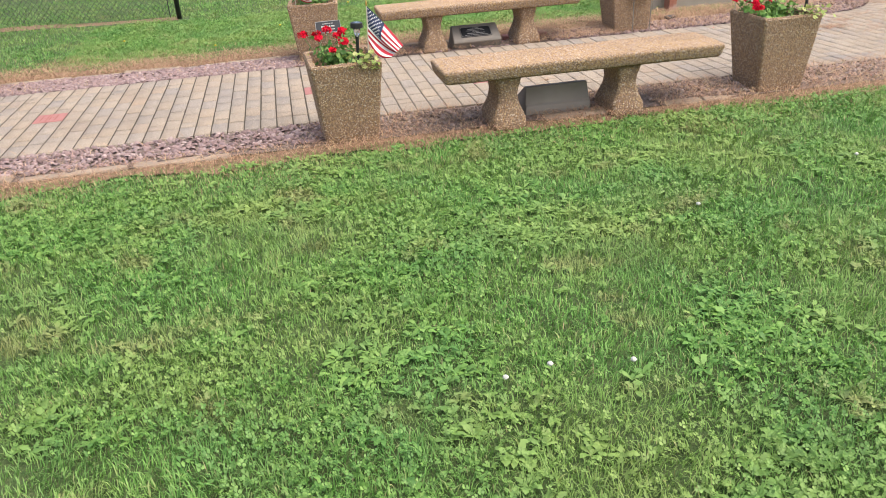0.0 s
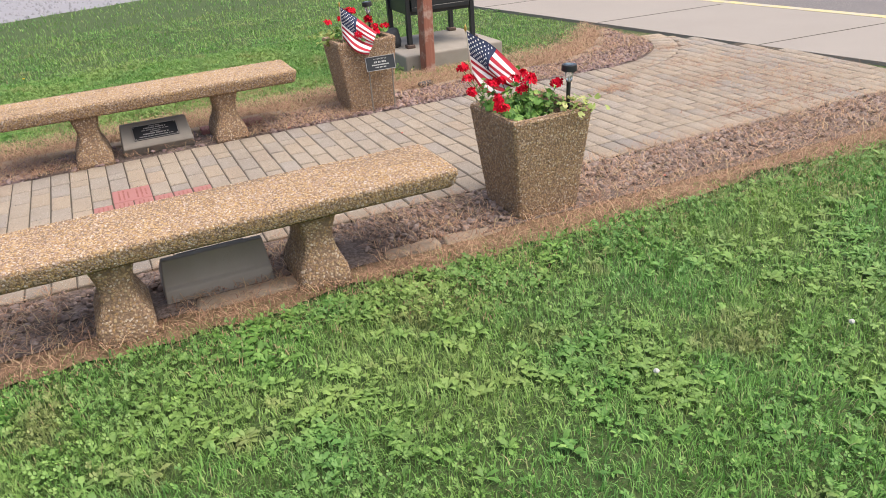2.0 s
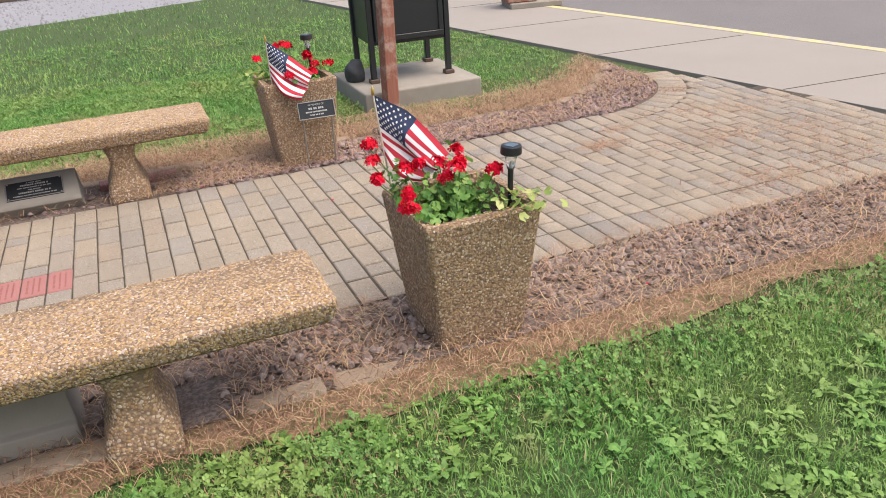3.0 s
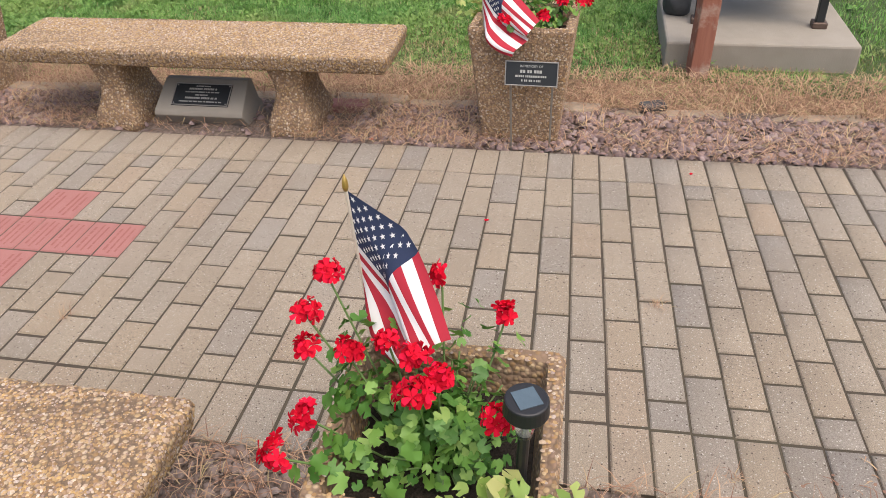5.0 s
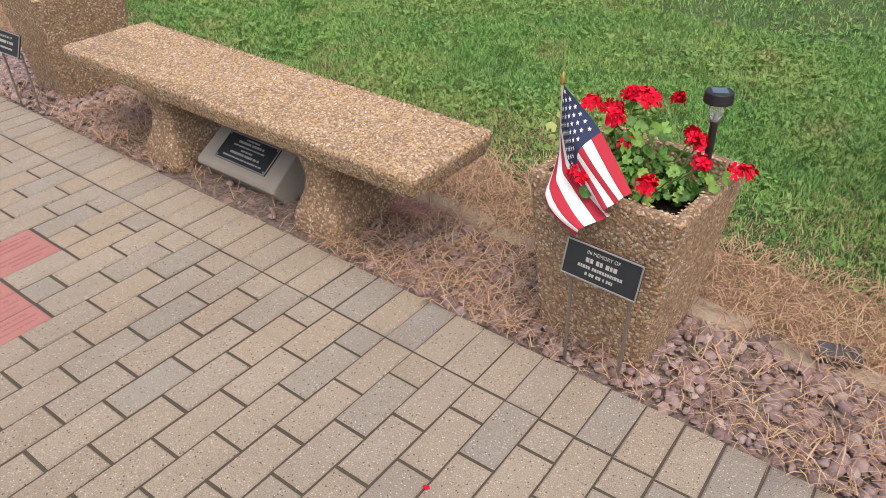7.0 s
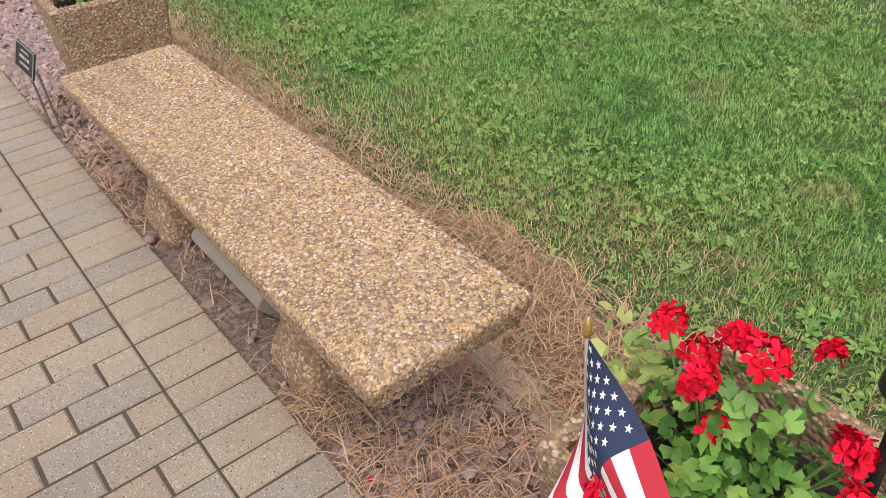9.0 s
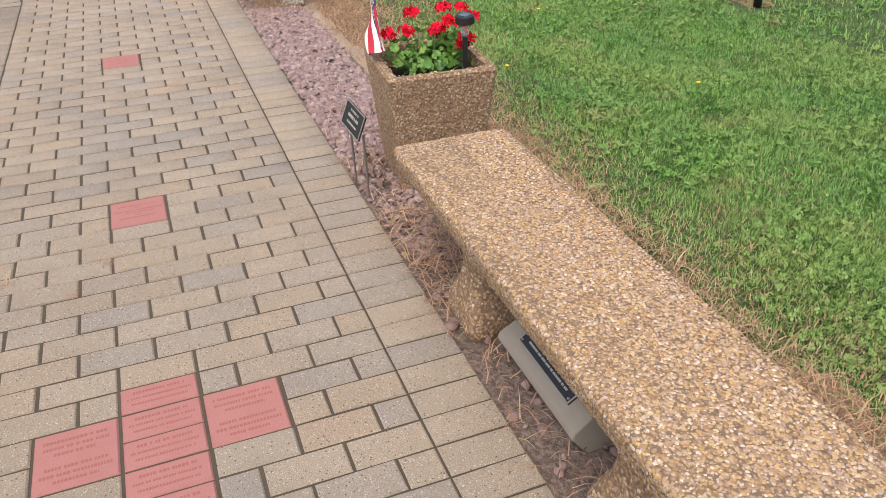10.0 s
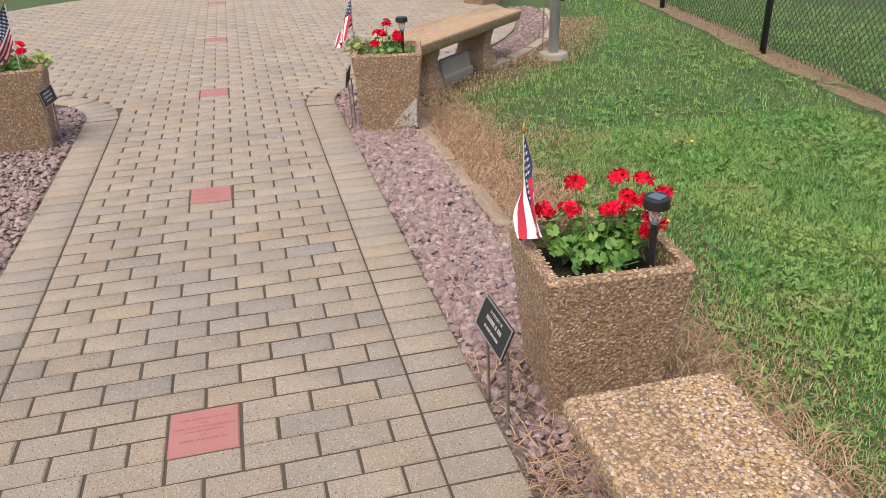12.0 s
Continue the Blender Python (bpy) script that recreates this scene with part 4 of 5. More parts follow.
def memorial_block(m):
    """A cast concrete wedge with a plaque on its sloping face."""
    root = tagged(new("memorial_block"), "grey concrete wedge with a black plaque under the bench", "memorial block", "memorial blocks under benches")
    w = 0.425
    prof = [(-0.04, -0.03), (-0.095, 0.04), (-0.09, 0.058), (0.05, 0.153), (0.085, 0.153), (0.105, 0.05), (0.125, 0.04), (0.125, -0.03)]
    bm = loft([[(x * (1 - 0.5 * max(z, 0)), y, z) for y, z in prof] for x in (-w / 2, w / 2)])
    bmesh.ops.bevel(bm, geom=bm.edges[:], offset=0.005, segments=2, affect="EDGES", profile=0.5)
    part("block", bm, concrete_mat, root)
    rows = [(0.042, 0.07, 0.006), (0.028, 0.13, 0.009), (0.012, 0.16, 0.006), (-0.003, 0.06, 0.006), (-0.018, 0.15, 0.009), (-0.036, 0.2, 0.006)]
    p = plate(0.265, 0.112, root, rows)
    tilt = math.degrees(math.atan2(0.095, 0.14))
    p.matrix_basis = pose(0, -0.0185, 0.1055, tilt, 0, 0)
    for sx in (-1, 1):
        for sy in (-1, 1):
            part("screw", cone(0.004, 0.003, 0.003, 8, (sx * 0.122, sy * 0.046, 0.007)), rim_mat, p)
    root.matrix_basis = m
    return root


memorial_block(pose(2.835, 8.05, 0.0, 0, 0, 0))
memorial_block(pose(2.835, 6.045, 0.005, 0, 0, 180))
memorial_block(pose(-2.33, 8.75, 0, 0, 0, -45))


# ---- display cabinet, slab, post ----
bm = box(0.88, 0.82, 0.17, 0.012, (5.29, 9.27, -0.07), 2)
for v in bm.verts:
    v.co += Vector((1, 1, 0.4)) * 0.006 * noise.noise(v.co * 5)
tagged(part("concrete_slab", bm, concrete_mat), "weathered concrete slab in the lawn under the cabinet", "concrete slab")
cab = tagged(new("display_cabinet"), "black metal display cabinet on four legs standing on a concrete slab", "cabinet")
cab.matrix_basis = pose(5.315, 9.38, 0.1, 0, 0, -3)
for sx in (-1, 1):
    for sy in (-1, 1):
        leg = part("leg", box(0.04, 0.04, 1.15, 0.004, (sx * 0.285, sy * 0.24, 0)), black_paint_mat, cab)
        part("foot", box(0.07, 0.07, 0.03, 0.004, (sx * 0.285, sy * 0.24, 0)), rust_mat, leg, "worn metal foot")
part("case", box(0.57, 0.48, 0.8, 0.006, (0, 0, 0.26)), black_paint_mat, cab)
door = part("door", box(0.51, 0.018, 0.74, 0.004, (0, -0.248, 0.29)), black_paint_mat, cab, "framed black door panel")
for sx, sz, ww, hh in ((0, 0.0, 0.51, 0.035), (0, 0.705, 0.51, 0.035), (-0.238, 0.035, 0.035, 0.67), (0.238, 0.035, 0.035, 0.67)):
    part("door_frame", box(ww, 0.014, hh, 0.003, (sx, -0.263, 0.29 + sz)), black_paint_mat, door)
bm = bmesh.new()
bmesh.ops.create_icosphere(bm, subdivisions=3, radius=1)
for v in bm.verts:
    v.co *= 1 + 0.22 * noise.noise(v.co * 1.6) + 0.08 * noise.noise(v.co * 5)
    v.co = Vector((v.co.x * 0.075, v.co.y * 0.075, max(v.co.z, -0.62) * 0.10))
bm.transform(Matrix.Translation((4.925, 9.30, 0.162)))
tagged(part("dark_rock", bm, rock_mat, None, "", True), "rounded dark grey rock on the corner of the concrete slab", "rock")
bm = box(0.088, 0.088, 1.6, 0.006, (0, 0, -0.1), 2)
tagged(part("wooden_post", bm, post_mat), "weathered reddish-brown square wooden post in the grass", "post").matrix_world = pose(5.0, 8.77, 0, 0, 1.5, 10)
bm = box(0.11, 0.06, 0.03, 0.008, (0, 0, 0), 2)
tagged(part("flat_stone", bm, rock_mat), "small dark flat stone on the dry verge", "stone").matrix_world = pose(4.78, 8.32, -0.006, 4, 0, 20)


tub = tagged(new("timber_tub"), "brown timber tub on a concrete footing beside the street pavement", "tub")
tub.matrix_basis = pose(7.86, 12.2, 0, 0, 0, -11)
part("footing", box(0.62, 0.42, 0.07, 0.01, (0.1, 0, -0.01)), concrete_mat, tub, "worn concrete footing")
part("tub_wall", box(0.36, 0.36, 0.4, 0.01, (-0.06, 0.02, 0.06)), post_mat, tub)

# ---- flag pole and fence ----
fp = tagged(new("flag_pole"), "grey metal flag pole in a round concrete footing", "flag pole")
fp.matrix_basis = Matrix.Translation((-2.72, 9.77, 0))
part("pole", cone(0.041, 0.035, 5.0, 24, (0, 0, -0.02)), pole_mat, fp, "", True)
part("footing", cone(0.13, 0.115, 0.06, 24, (0, 0, -0.04), 0.008), concrete_mat, fp, "round concrete footing", True)

FENCE_A, FENCE_B = Vector((0.08, 11.02, -0.02)), Vector((-12.0, 13.0, -0.02))
along = (FENCE_B - FENCE_A).normalized()
fence = tagged(new("chain_link_fence"), "black chain-link fence along the lawn", "fence")
length = (FENCE_B - FENCE_A).length
for i in range(6):
    p = FENCE_A + along * (2.36 * i)
    part("post", cone(0.027, 0.027, 1.35, 14, tuple(p)), wire_mat, fence, "", True)
part("tension_bar", rod(FENCE_A + along * 0.1 + Vector((0, 0, 0.02)), FENCE_A + along * 0.1 + Vector((0, 0, 1.28)), 0.006, 6), wire_mat, fence)
part("top_rail", rod(FENCE_A + Vector((0, 0, 1.28)), FENCE_B + Vector((0, 0, 1.28)), 0.018, 10), wire_mat, fence)
v, f = [], []
side = Vector((-along.y, along.x, 0))
w, r, pitch = 1.22, 0.0021, 0.062
n = int(length / pitch)
for k in range(-int(w / pitch), n + 1):
    for sgn in (1, -1):
        a0 = k * pitch if sgn == 1 else k * pitch + w
        t0, t1 = 0.0, 1.0
        xa, xb = a0, a0 + sgn * w
        lo, hi = 0.0, length
        if sgn == 1:
            t0, t1 = max(0, (lo - xa) / w), min(1, (hi - xa) / w)
        else:
            t0, t1 = max(0, (xa - hi) / w), min(1, (xa - lo) / w)
        if t1 - t0 < 0.02:
            continue
        i0 = len(v)
        for t in (t0, t1):
            c = FENCE_A + along * (xa + sgn * w * t) + Vector((0, 0, 0.05 + w * t)) + side * 0.003 * sgn
            d = (along * sgn + Vector((0, 0, 1))).normalized()
            e = d.cross(side).normalized()
            for q in range(3):
                a = q * 2.0944
                v.append(tuple(c + (side * math.cos(a) + e * math.sin(a)) * r))
        f += [(i0 + q, i0 + (q + 1) % 3, i0 + 3 + (q + 1) % 3, i0 + 3 + q) for q in range(3)]
tagged(sheet("mesh", v, f, wire_mat, fence, "black diamond wire mesh"), kind="stuff")
rough = []
for i in range(int(length / 0.1)):
    p = FENCE_A + along * (0.1 * i)
    rough.append((p, p - side * (0.17 + wob(p.x, 7, 0.1)), p + side * (0.07 + wob(p.x, 8, 0.1))))
v = [(q.x, q.y, -0.027) for a in rough for q in (a[1], a[2])]
f = [(2 * i, 2 * i + 1, 2 * i + 3, 2 * i + 2) for i in range(len(rough) - 1)]
tagged(sheet("verge_fence", v, f, verge_mat), "dried brown grass strip under the fence", "verge", "", "structure")

bm = bmesh.new()
bmesh.ops.create_uvsphere(bm, u_segments=20, v_segments=12, radius=0.075)
bm.transform(Matrix.Translation((-0.02, 14.2, 0.045)))
tagged(part("ball", bm, plain("pale_blue_rubber", (0.35, 0.62, 0.75), 0.5), None, "", True), "pale blue ball lying on the far lawn", "ball")

# ---- railway far behind the lawn ----
RA, RD = Vector((0.0, 14.75, 0)), Vector((0.945, 0.327, 0))
RN = Vector((-0.327, 0.945, 0))
v, f = [], []
for i in range(42):
    for j, (off, z) in enumerate(((0, -0.025), (0.5, 0.03), (1.3, 0.12), (4.5, 0.14))):
        p = RA + RD * (-0.6 + i) + RN * off
        v.append((p.x, p.y, z + 0.02 * noise.noise(p * 2)))
f = [(i * 4 + j, (i + 1) * 4 + j, (i + 1) * 4 + j + 1, i * 4 + j + 1) for i in range(41) for j in range(3)]
tagged(sheet("ballast", v, f, ballast_mat), "grey stone railway ballast bank", "ballast", "", "structure")
a, o = rng.uniform(-0.6, 16, 7000), rng.random(7000) ** 0.8 * 2.0
zz = np.interp(o, [0, 0.5, 1.3, 4.5], [-0.025, 0.03, 0.12, 0.14])
p = np.c_[RD.x * a + RN.x * o + RA.x, RD.y * a + RN.y * o + RA.y, zz]
tagged(pebbles("ballast_stones", p, np.tile([0, 0, 1.0], (7000, 1)), 0.02, 0.042, ballast_mat, None, "", 0.8, False, low=True), "loose grey crushed ballast stones", "ballast")
for off in (1.75, 3.2):
    m = Matrix.Translation(RA + RN * off + RD * 24.5 + Vector((0, 0, 0.14))) @ Matrix.Rotation(math.atan2(RD.y, RD.x), 4, "Z")
    rail = tagged(part("rail", box(50, 0.07, 0.15, 0.008), rust_mat), "rusty brown steel rail on the ballast", "rail", "rails")
    rail.matrix_world = m


# ---- bed stones, straw and litter ----
def in_leg(x, y):
    """Where things stand in the beds, so that stones keep clear of them."""
    for cx, cy, hx, hy in ((*B_AT, 0.14, 0.14), (*D_AT, 0.14, 0.14), (*A_AT, 0.14, 0.14), (*C_AT, 0.14, 0.14), (*E_AT, 0.14, 0.14), (*F_AT, 0.14, 0.14),
                           (2.463, 8.065, 0.11, 0.16), (3.273, 8.065, 0.11, 0.16), (2.535, 5.885, 0.11, 0.16), (3.345, 5.885, 0.11, 0.16),
                           (2.835, 8.1, 0.2, 0.1), (2.835, 6.03, 0.2, 0.1)):
        if abs(x - cx) < hx and abs(y - cy) < hy:
            return True
    return False


def bed_points(n, x0, x1, lo, hi, density=lambda x, y: 1.0):
    out = []
    while len(out) < n:
        x = rng.uniform(x0, x1)
        y = rng.uniform(lo(x), hi(x))
        if rng.random() < density(x, y) and not in_leg(x, y):
            out.append((x, y, -0.006 + rng.uniform(-0.004, 0.008)))
    return np.array(out)


def bench_shade(x, y):
    """Fewer stones on the bare soil under the benches."""
    return 0.12 if 2.15 < x < 3.5 and y > 7 else (0.45 if 2.15 < x < 3.5 else 1.0)


up = lambda n: np.tile([0, 0, 1.0], (n, 1)) + rng.normal(0, 0.4, (n, 3))
q = bed_points(7300, -2.4, 6.93, lambda x: far_edge(x) + 0.012, lambda x: far_outer(x) - 0.05, bench_shade)
q = np.r_[q, bed_points(5000, -1.3, 1.35, lambda x: Y1 + 0.01, lambda x: FAR_KERB - 0.06)]
nn = up(len(q))
nn /= np.linalg.norm(nn, axis=1)[:, None]
tagged(pebbles("bed_stones", q, nn, 0.007, 0.024, stone_mat, None, "", 0.5, False, 0.4), "broken purple-grey stone chips in the far bed", "gravel")
q = bed_points(3000, -2.35, 1.5, lambda x: NEAR_KERB + 0.03, lambda x: near_edge(x) - 0.012)
nn = up(len(q))
nn /= np.linalg.norm(nn, axis=1)[:, None]
tagged(pebbles("bed_stones", q, nn, 0.007, 0.022, stone_mat, None, "", 0.5, False, 0.4), "broken purple-grey stone chips in the near bed", "gravel")
q = bed_points(4200, 1.5, 7.2, lambda x: NEAR_KERB + 0.03, lambda x: near_edge(x) - 0.012, bench_shade)
nn = up(len(q))
nn /= np.linalg.norm(nn, axis=1)[:, None]
tagged(pebbles("bed_stones", q, nn, 0.004, 0.021, clod_mat, None, "", 0.6, False, 0.5), "brown clods and stone chips in the near bed", "gravel")


def straw_density(x, y):
    d = 0.25 + 1.1 * max(0.0, noise.noise(Vector((x * 1.3, y * 1.1, 8))))
    if 3.3 < x < 4.1 or 1.8 < x < 2.25:
        d += 2.2 if y > 7 else 0.9
    elif x > 4.5:
        d += 0.15 if y > 7 else 0.6
    elif x < 1.3:
        d *= 0.15
    if y > FAR_KERB - 0.05 or y < NEAR_KERB + 0.05:
        d += 0.5
    return d


q = bed_points(25000, -1.9, 6.9, lambda x: far_edge(x) - 0.01, lambda x: far_outer(x) + 0.38, straw_density)
blades("straw", q[:, 0], q[:, 1], q[:, 2] + 0.014, 0.03, 0.13, 0.0027, dry_mat, 2.0, 1.2, "dry tan grass stems strewn over the far bed", "straw")
q = bed_points(13000, -1.9, 7.2, lambda x: NEAR_KERB - 0.2, lambda x: near_edge(x) + 0.02, straw_density)
blades("straw", q[:, 0], q[:, 1], q[:, 2] + 0.008, 0.03, 0.12, 0.0026, dry_mat, 2.0, 1.2, "dry tan grass stems strewn over the near bed", "straw")


# ---- lawns ----
def scatter(n, x0, x1, y0, y1, density):
    x, y = rng.uniform(x0, x1, n), rng.uniform(y0, y1, n)
    k = rng.random(n) < density(x, y)
    return x[k], y[k]


def clumps(x, y, s, seed):
    return np.array([noise.noise(Vector((a * s, b * s, seed))) for a, b in zip(x, y)])


def wedge(x, y):
    """1 on the lawn that is walked over, thinning out beside it."""
    return np.clip(np.minimum((y - 0.9 * x + 0.15) / 0.3, (x - 0.95 + 0.42 * (y - 1.5)) / 0.3), 0.1, 1)


def near_density(x, y):
    edge = np.clip((NEAR_KERB - 0.09 - y) / 0.26, 0, 1)
    behind = np.where(x * 0.979 + y * 0.203 > PAVE_0 - 0.1, 0, 1)
    return edge * behind * wedge(x, y) * np.clip(0.85 + 0.5 * clumps(x, y, 2.1, 3), 0.5, 1)


def far_density(x, y):
    outer = FAR_KERB + 0.9 * np.clip(x - 6.0, 0, None) ** 1.5
    edge = np.clip((y - outer - 0.10) / 0.85 + 0.3 * clumps(x, y, 1.9, 23), 0.0, 1) ** 1.2 * np.where(y < outer + 0.08, 0, 1)
    behind = np.where(x * 0.979 + y * 0.203 > PAVE_0 - 0.06, 0, 1)
    plaza = np.clip((np.hypot(x - PLAZA[0], y - PLAZA[1]) - PLAZA_R - 0.55) / 0.3, 0, 1)
    slab = np.where((np.abs(x - 5.29) < 0.45) & (np.abs(y - 9.27) < 0.42), 0, 1)
    rail = np.where((y - 14.7) - (x * 0.346) > 0.1, 0, 1)
    fence_y = 11.02 + (x - 0.08) * -0.164
    strip_f = np.where((np.abs(y - fence_y) < 0.16) & (x < 0.2), 0.15, 1)
    near = np.clip(1.25 - (y - 8.3) / 4.5, 0.3, 1)
    return edge * behind * plaza * slab * rail * strip_f * near * np.clip(0.85 + 0.5 * clumps(x, y, 2.1, 5), 0.5, 1)


x, y = scatter(500000, -1.0, 7.0, 2.0, 5.86, near_density)
blades("grass_near", x, y, np.full(len(x), -0.03), 0.02, 0.055, 0.0029, grass_mat, 0.85, 0.0, "mown green lawn grass", "grass", None, 0.35)
x, y = scatter(30000, -2.5, 8.5, 1.0, 5.86, near_density)
blades("grass_near", x, y, np.full(len(x), -0.03), 0.03, 0.065, 0.004, grass_mat, 0.7, 0.0, "mown green lawn grass", "grass", None, 0.3)
x, y = scatter(480000, -0.8, 5.6, 8.35, 10.9, far_density)
blades("grass_far", x, y, np.full(len(x), -0.03), 0.018, 0.044, 0.0029, grass_mat, 0.9, 0.0, "mown green lawn grass", "grass", None, 0.3)
x, y = scatter(300000, -5.5, 7.6, 8.3, 13.5, lambda x, y: far_density(x, y) * np.where((x > -0.8) & (x < 5.6) & (y < 10.9), 0, 1))
blades("grass_far", x, y, np.full(len(x), -0.03), 0.02, 0.05, 0.0042, grass_mat, 0.9, 0.0, "mown green lawn grass", "grass", None, 0.3)
x, y = scatter(60000, -9.0, 7.6, 11.0, 16.0, far_density)
blades("grass_far", x, y, np.full(len(x), -0.03), 0.03, 0.07, 0.008, grass_mat, 0.8, 0.0, "mown green lawn grass", "grass")
# straw-coloured dead blades among the green along the edges
x, y = scatter(42000, -1.5, 7.0, NEAR_KERB - 0.7, NEAR_KERB - 0.02, lambda x, y: np.clip(1.1 - (NEAR_KERB - y) / 0.55 + 0.5 * clumps(x, y, 1.5, 19), 0, 1) ** 1.5)
blades("dry_grass", x, y, np.full(len(x), -0.018), 0.015, 0.045, 0.0024, dry_mat, 1.2, 0.3, "dried brown grass along the bed", "dry grass")
x, y = scatter(125000, -1.6, 6.9, FAR_KERB, FAR_KERB + 1.3, lambda x, y: np.clip(1.1 - (y - FAR_KERB) / 1.05 + 0.6 * clumps(x, y, 1.7, 17), 0, 1) ** 1.5)
k = ~((x > 6.0) & (y < FAR_KERB + 0.9 * np.clip(x - 6.0, 0, None) ** 1.5))
x, y = x[k], y[k]
blades("dry_grass", x, y, np.full(len(x), -0.018), 0.015, 0.045, 0.0024, dry_mat, 1.2, 0.3, "dried brown grass along the bed", "dry grass")

a, r = rng.uniform(radians(15), radians(75), 16000), rng.uniform(PLAZA_R + 0.25, PLAZA_R + 0.9, 16000)
x, y = PLAZA[0] + r * np.cos(a), PLAZA[1] + r * np.sin(a)
k = (y > FAR_KERB - 0.1) & (rng.random(16000) < np.clip((PLAZA_R + 1.05 - r) / 0.6, 0, 1))
blades("dry_grass", x[k], y[k], np.full(k.sum(), -0.018), 0.02, 0.055, 0.0034, dry_mat, 1.2, 0.3, "dried brown grass round the plaza bed", "dry grass")
a, r = rng.uniform(radians(30), radians(88), 900), rng.uniform(PLAZA_R + 0.04, PLAZA_R + 0.32, 900)
q = np.c_[PLAZA[0] + r * np.cos(a), PLAZA[1] + r * np.sin(a), np.full(900, -0.008)]
tagged(pebbles("bed_stones", q, np.tile([0, 0, 1.0], (900, 1)), 0.007, 0.02, stone_mat, None, "", 0.6, False, 0.5), "purple-grey stone chips in the plaza bed", "gravel")


def rosettes(name, cx, cy, lo, hi, label):
    """Low broad-leaved weeds: rosettes of long leaves, widest past the middle, with toothed rims."""
    k = rng.integers(5, 10, len(cx))
    x, y = np.repeat(cx, k), np.repeat(cy, k)
    n = len(x)
    L = np.repeat(rng.uniform(lo, hi, len(cx)), k) * rng.uniform(0.55, 1.15, n)
    w, a, rise = L * rng.uniform(0.15, 0.26, n), rng.random(n) * 6.283, rng.uniform(0.15, 1.0, n)
    d = np.stack([np.cos(a), np.sin(a), np.zeros(n)], 1)
    s = np.stack([-np.sin(a), np.cos(a), np.zeros(n)], 1)
    up = np.array([[0, 0, 1.0]])
    base = np.stack([x, y, np.full(n, -0.016)], 1)
    pts = [base]
    for t, ww, zz in ((0.3, 0.45, 0.22), (0.42, 0.95, 0.30), (0.62, 0.7, 0.42), (0.75, 1.0, 0.45), (1.0, 0.0, 0.40)):
        c = base + d * (L * t)[:, None] + up * (L * rise * zz)[:, None]
        if ww:
            jag = rng.uniform(0.8, 1.2, (2, n))
            pts += [c - s * (w * ww * jag[0])[:, None] + up * (0.2 * w)[:, None], c + s * (w * ww * jag[1])[:, None] + up * (0.2 * w)[:, None]]
        else:
            pts.append(c)
    verts = np.stack(pts, 1)
    f = np.array([(0, 2, 1), (1, 2, 4), (1, 4, 3), (3, 4, 6), (3, 6, 5), (5, 6, 8), (5, 8, 7), (7, 8, 9)])[None] + 10 * np.arange(n)[:, None, None]
    return tagged(sheet(name, verts.reshape(-1, 3), f.reshape(-1, 3), weed_mat, None, "", False), label, "weeds", "", "stuff")


def clover(name, x, y, lo, hi, label):
    """Clover: three rounded leaflets, folded along the rib, at the height of the blades."""
    n = len(x)
    r = np.repeat(rng.uniform(lo, hi, n), 3)
    c = np.repeat(np.stack([x, y, rng.uniform(-0.012, 0.026, n)], 1), 3, 0)
    tilt = np.repeat(rng.normal(0, 0.6, (n, 2)), 3, 0)
    a = np.repeat(rng.random(n) * 6.283, 3) + np.tile([0, 2.094, 4.189], n)
    m = len(r)

    def at(u, v, lift):
        px, py = r * (u * np.cos(a) - v * np.sin(a)), r * (u * np.sin(a) + v * np.cos(a))
        return c + np.stack([px, py, px * tilt[:, 0] + py * tilt[:, 1] + r * lift], 1)

    verts = np.stack([at(0.05, 0, 0), at(0.55, -0.52, 0.2), at(1.0, -0.36, 0.22), at(1.0, 0, 0.04), at(1.0, 0.36, 0.22), at(0.55, 0.52, 0.2)], 1)
    f = np.array([(0, 1, 3), (1, 2, 3), (0, 3, 5), (3, 4, 5)])[None] + 6 * np.arange(m)[:, None, None]
    return tagged(sheet(name, verts.reshape(-1, 3), f.reshape(-1, 3), weed_mat, None, "", False), label, "clover", "", "stuff")


def weed_density(s, seed, base):
    return lambda x, y: np.clip(base + 0.9 * clumps(x, y, s, seed), 0.05, 1)


x, y = scatter(22000, -0.9, 6.6, 2.0, 5.66, lambda x, y: wedge(x, y) * np.clip(0.2 + 1.1 * clumps(x, y, 1.7, 9), 0.05, 0.8))
rosettes("lawn_weeds", x, y, 0.014, 0.05, "broad-leaved green weeds in the lawn")
x, y = scatter(105000, -0.9, 6.6, 2.0, 5.62, lambda x, y: wedge(x, y) * np.clip(0.3 + 1.4 * clumps(x, y, 1.5, 31), 0.06, 0.9))
clover("clover", x, y, 0.005, 0.0105, "patches of small-leaved green clover in the lawn")
x, y = scatter(15000, -3, 6.8, 8.55, 13, weed_density(1.4, 12, 0.12))
k = ~((np.abs(x - 5.29) < 0.5) & (np.abs(y - 9.27) < 0.5)) & (np.hypot(x - PLAZA[0], y - PLAZA[1]) > PLAZA_R + 0.75) & (y > FAR_KERB + 0.3 + 0.9 * np.clip(x - 6.0, 0, None) ** 1.5)
rosettes("lawn_weeds", x[k], y[k], 0.014, 0.042, "broad-leaved green weeds in the far lawn")
x, y = scatter(60000, -0.6, 5.5, 8.75, 11.0, lambda x, y: far_density(x, y) * np.clip(0.35 + 1.3 * clumps(x, y, 1.6, 37), 0.05, 0.9))
clover("clover", x, y, 0.005, 0.010, "patches of small-leaved green clover in the far lawn")

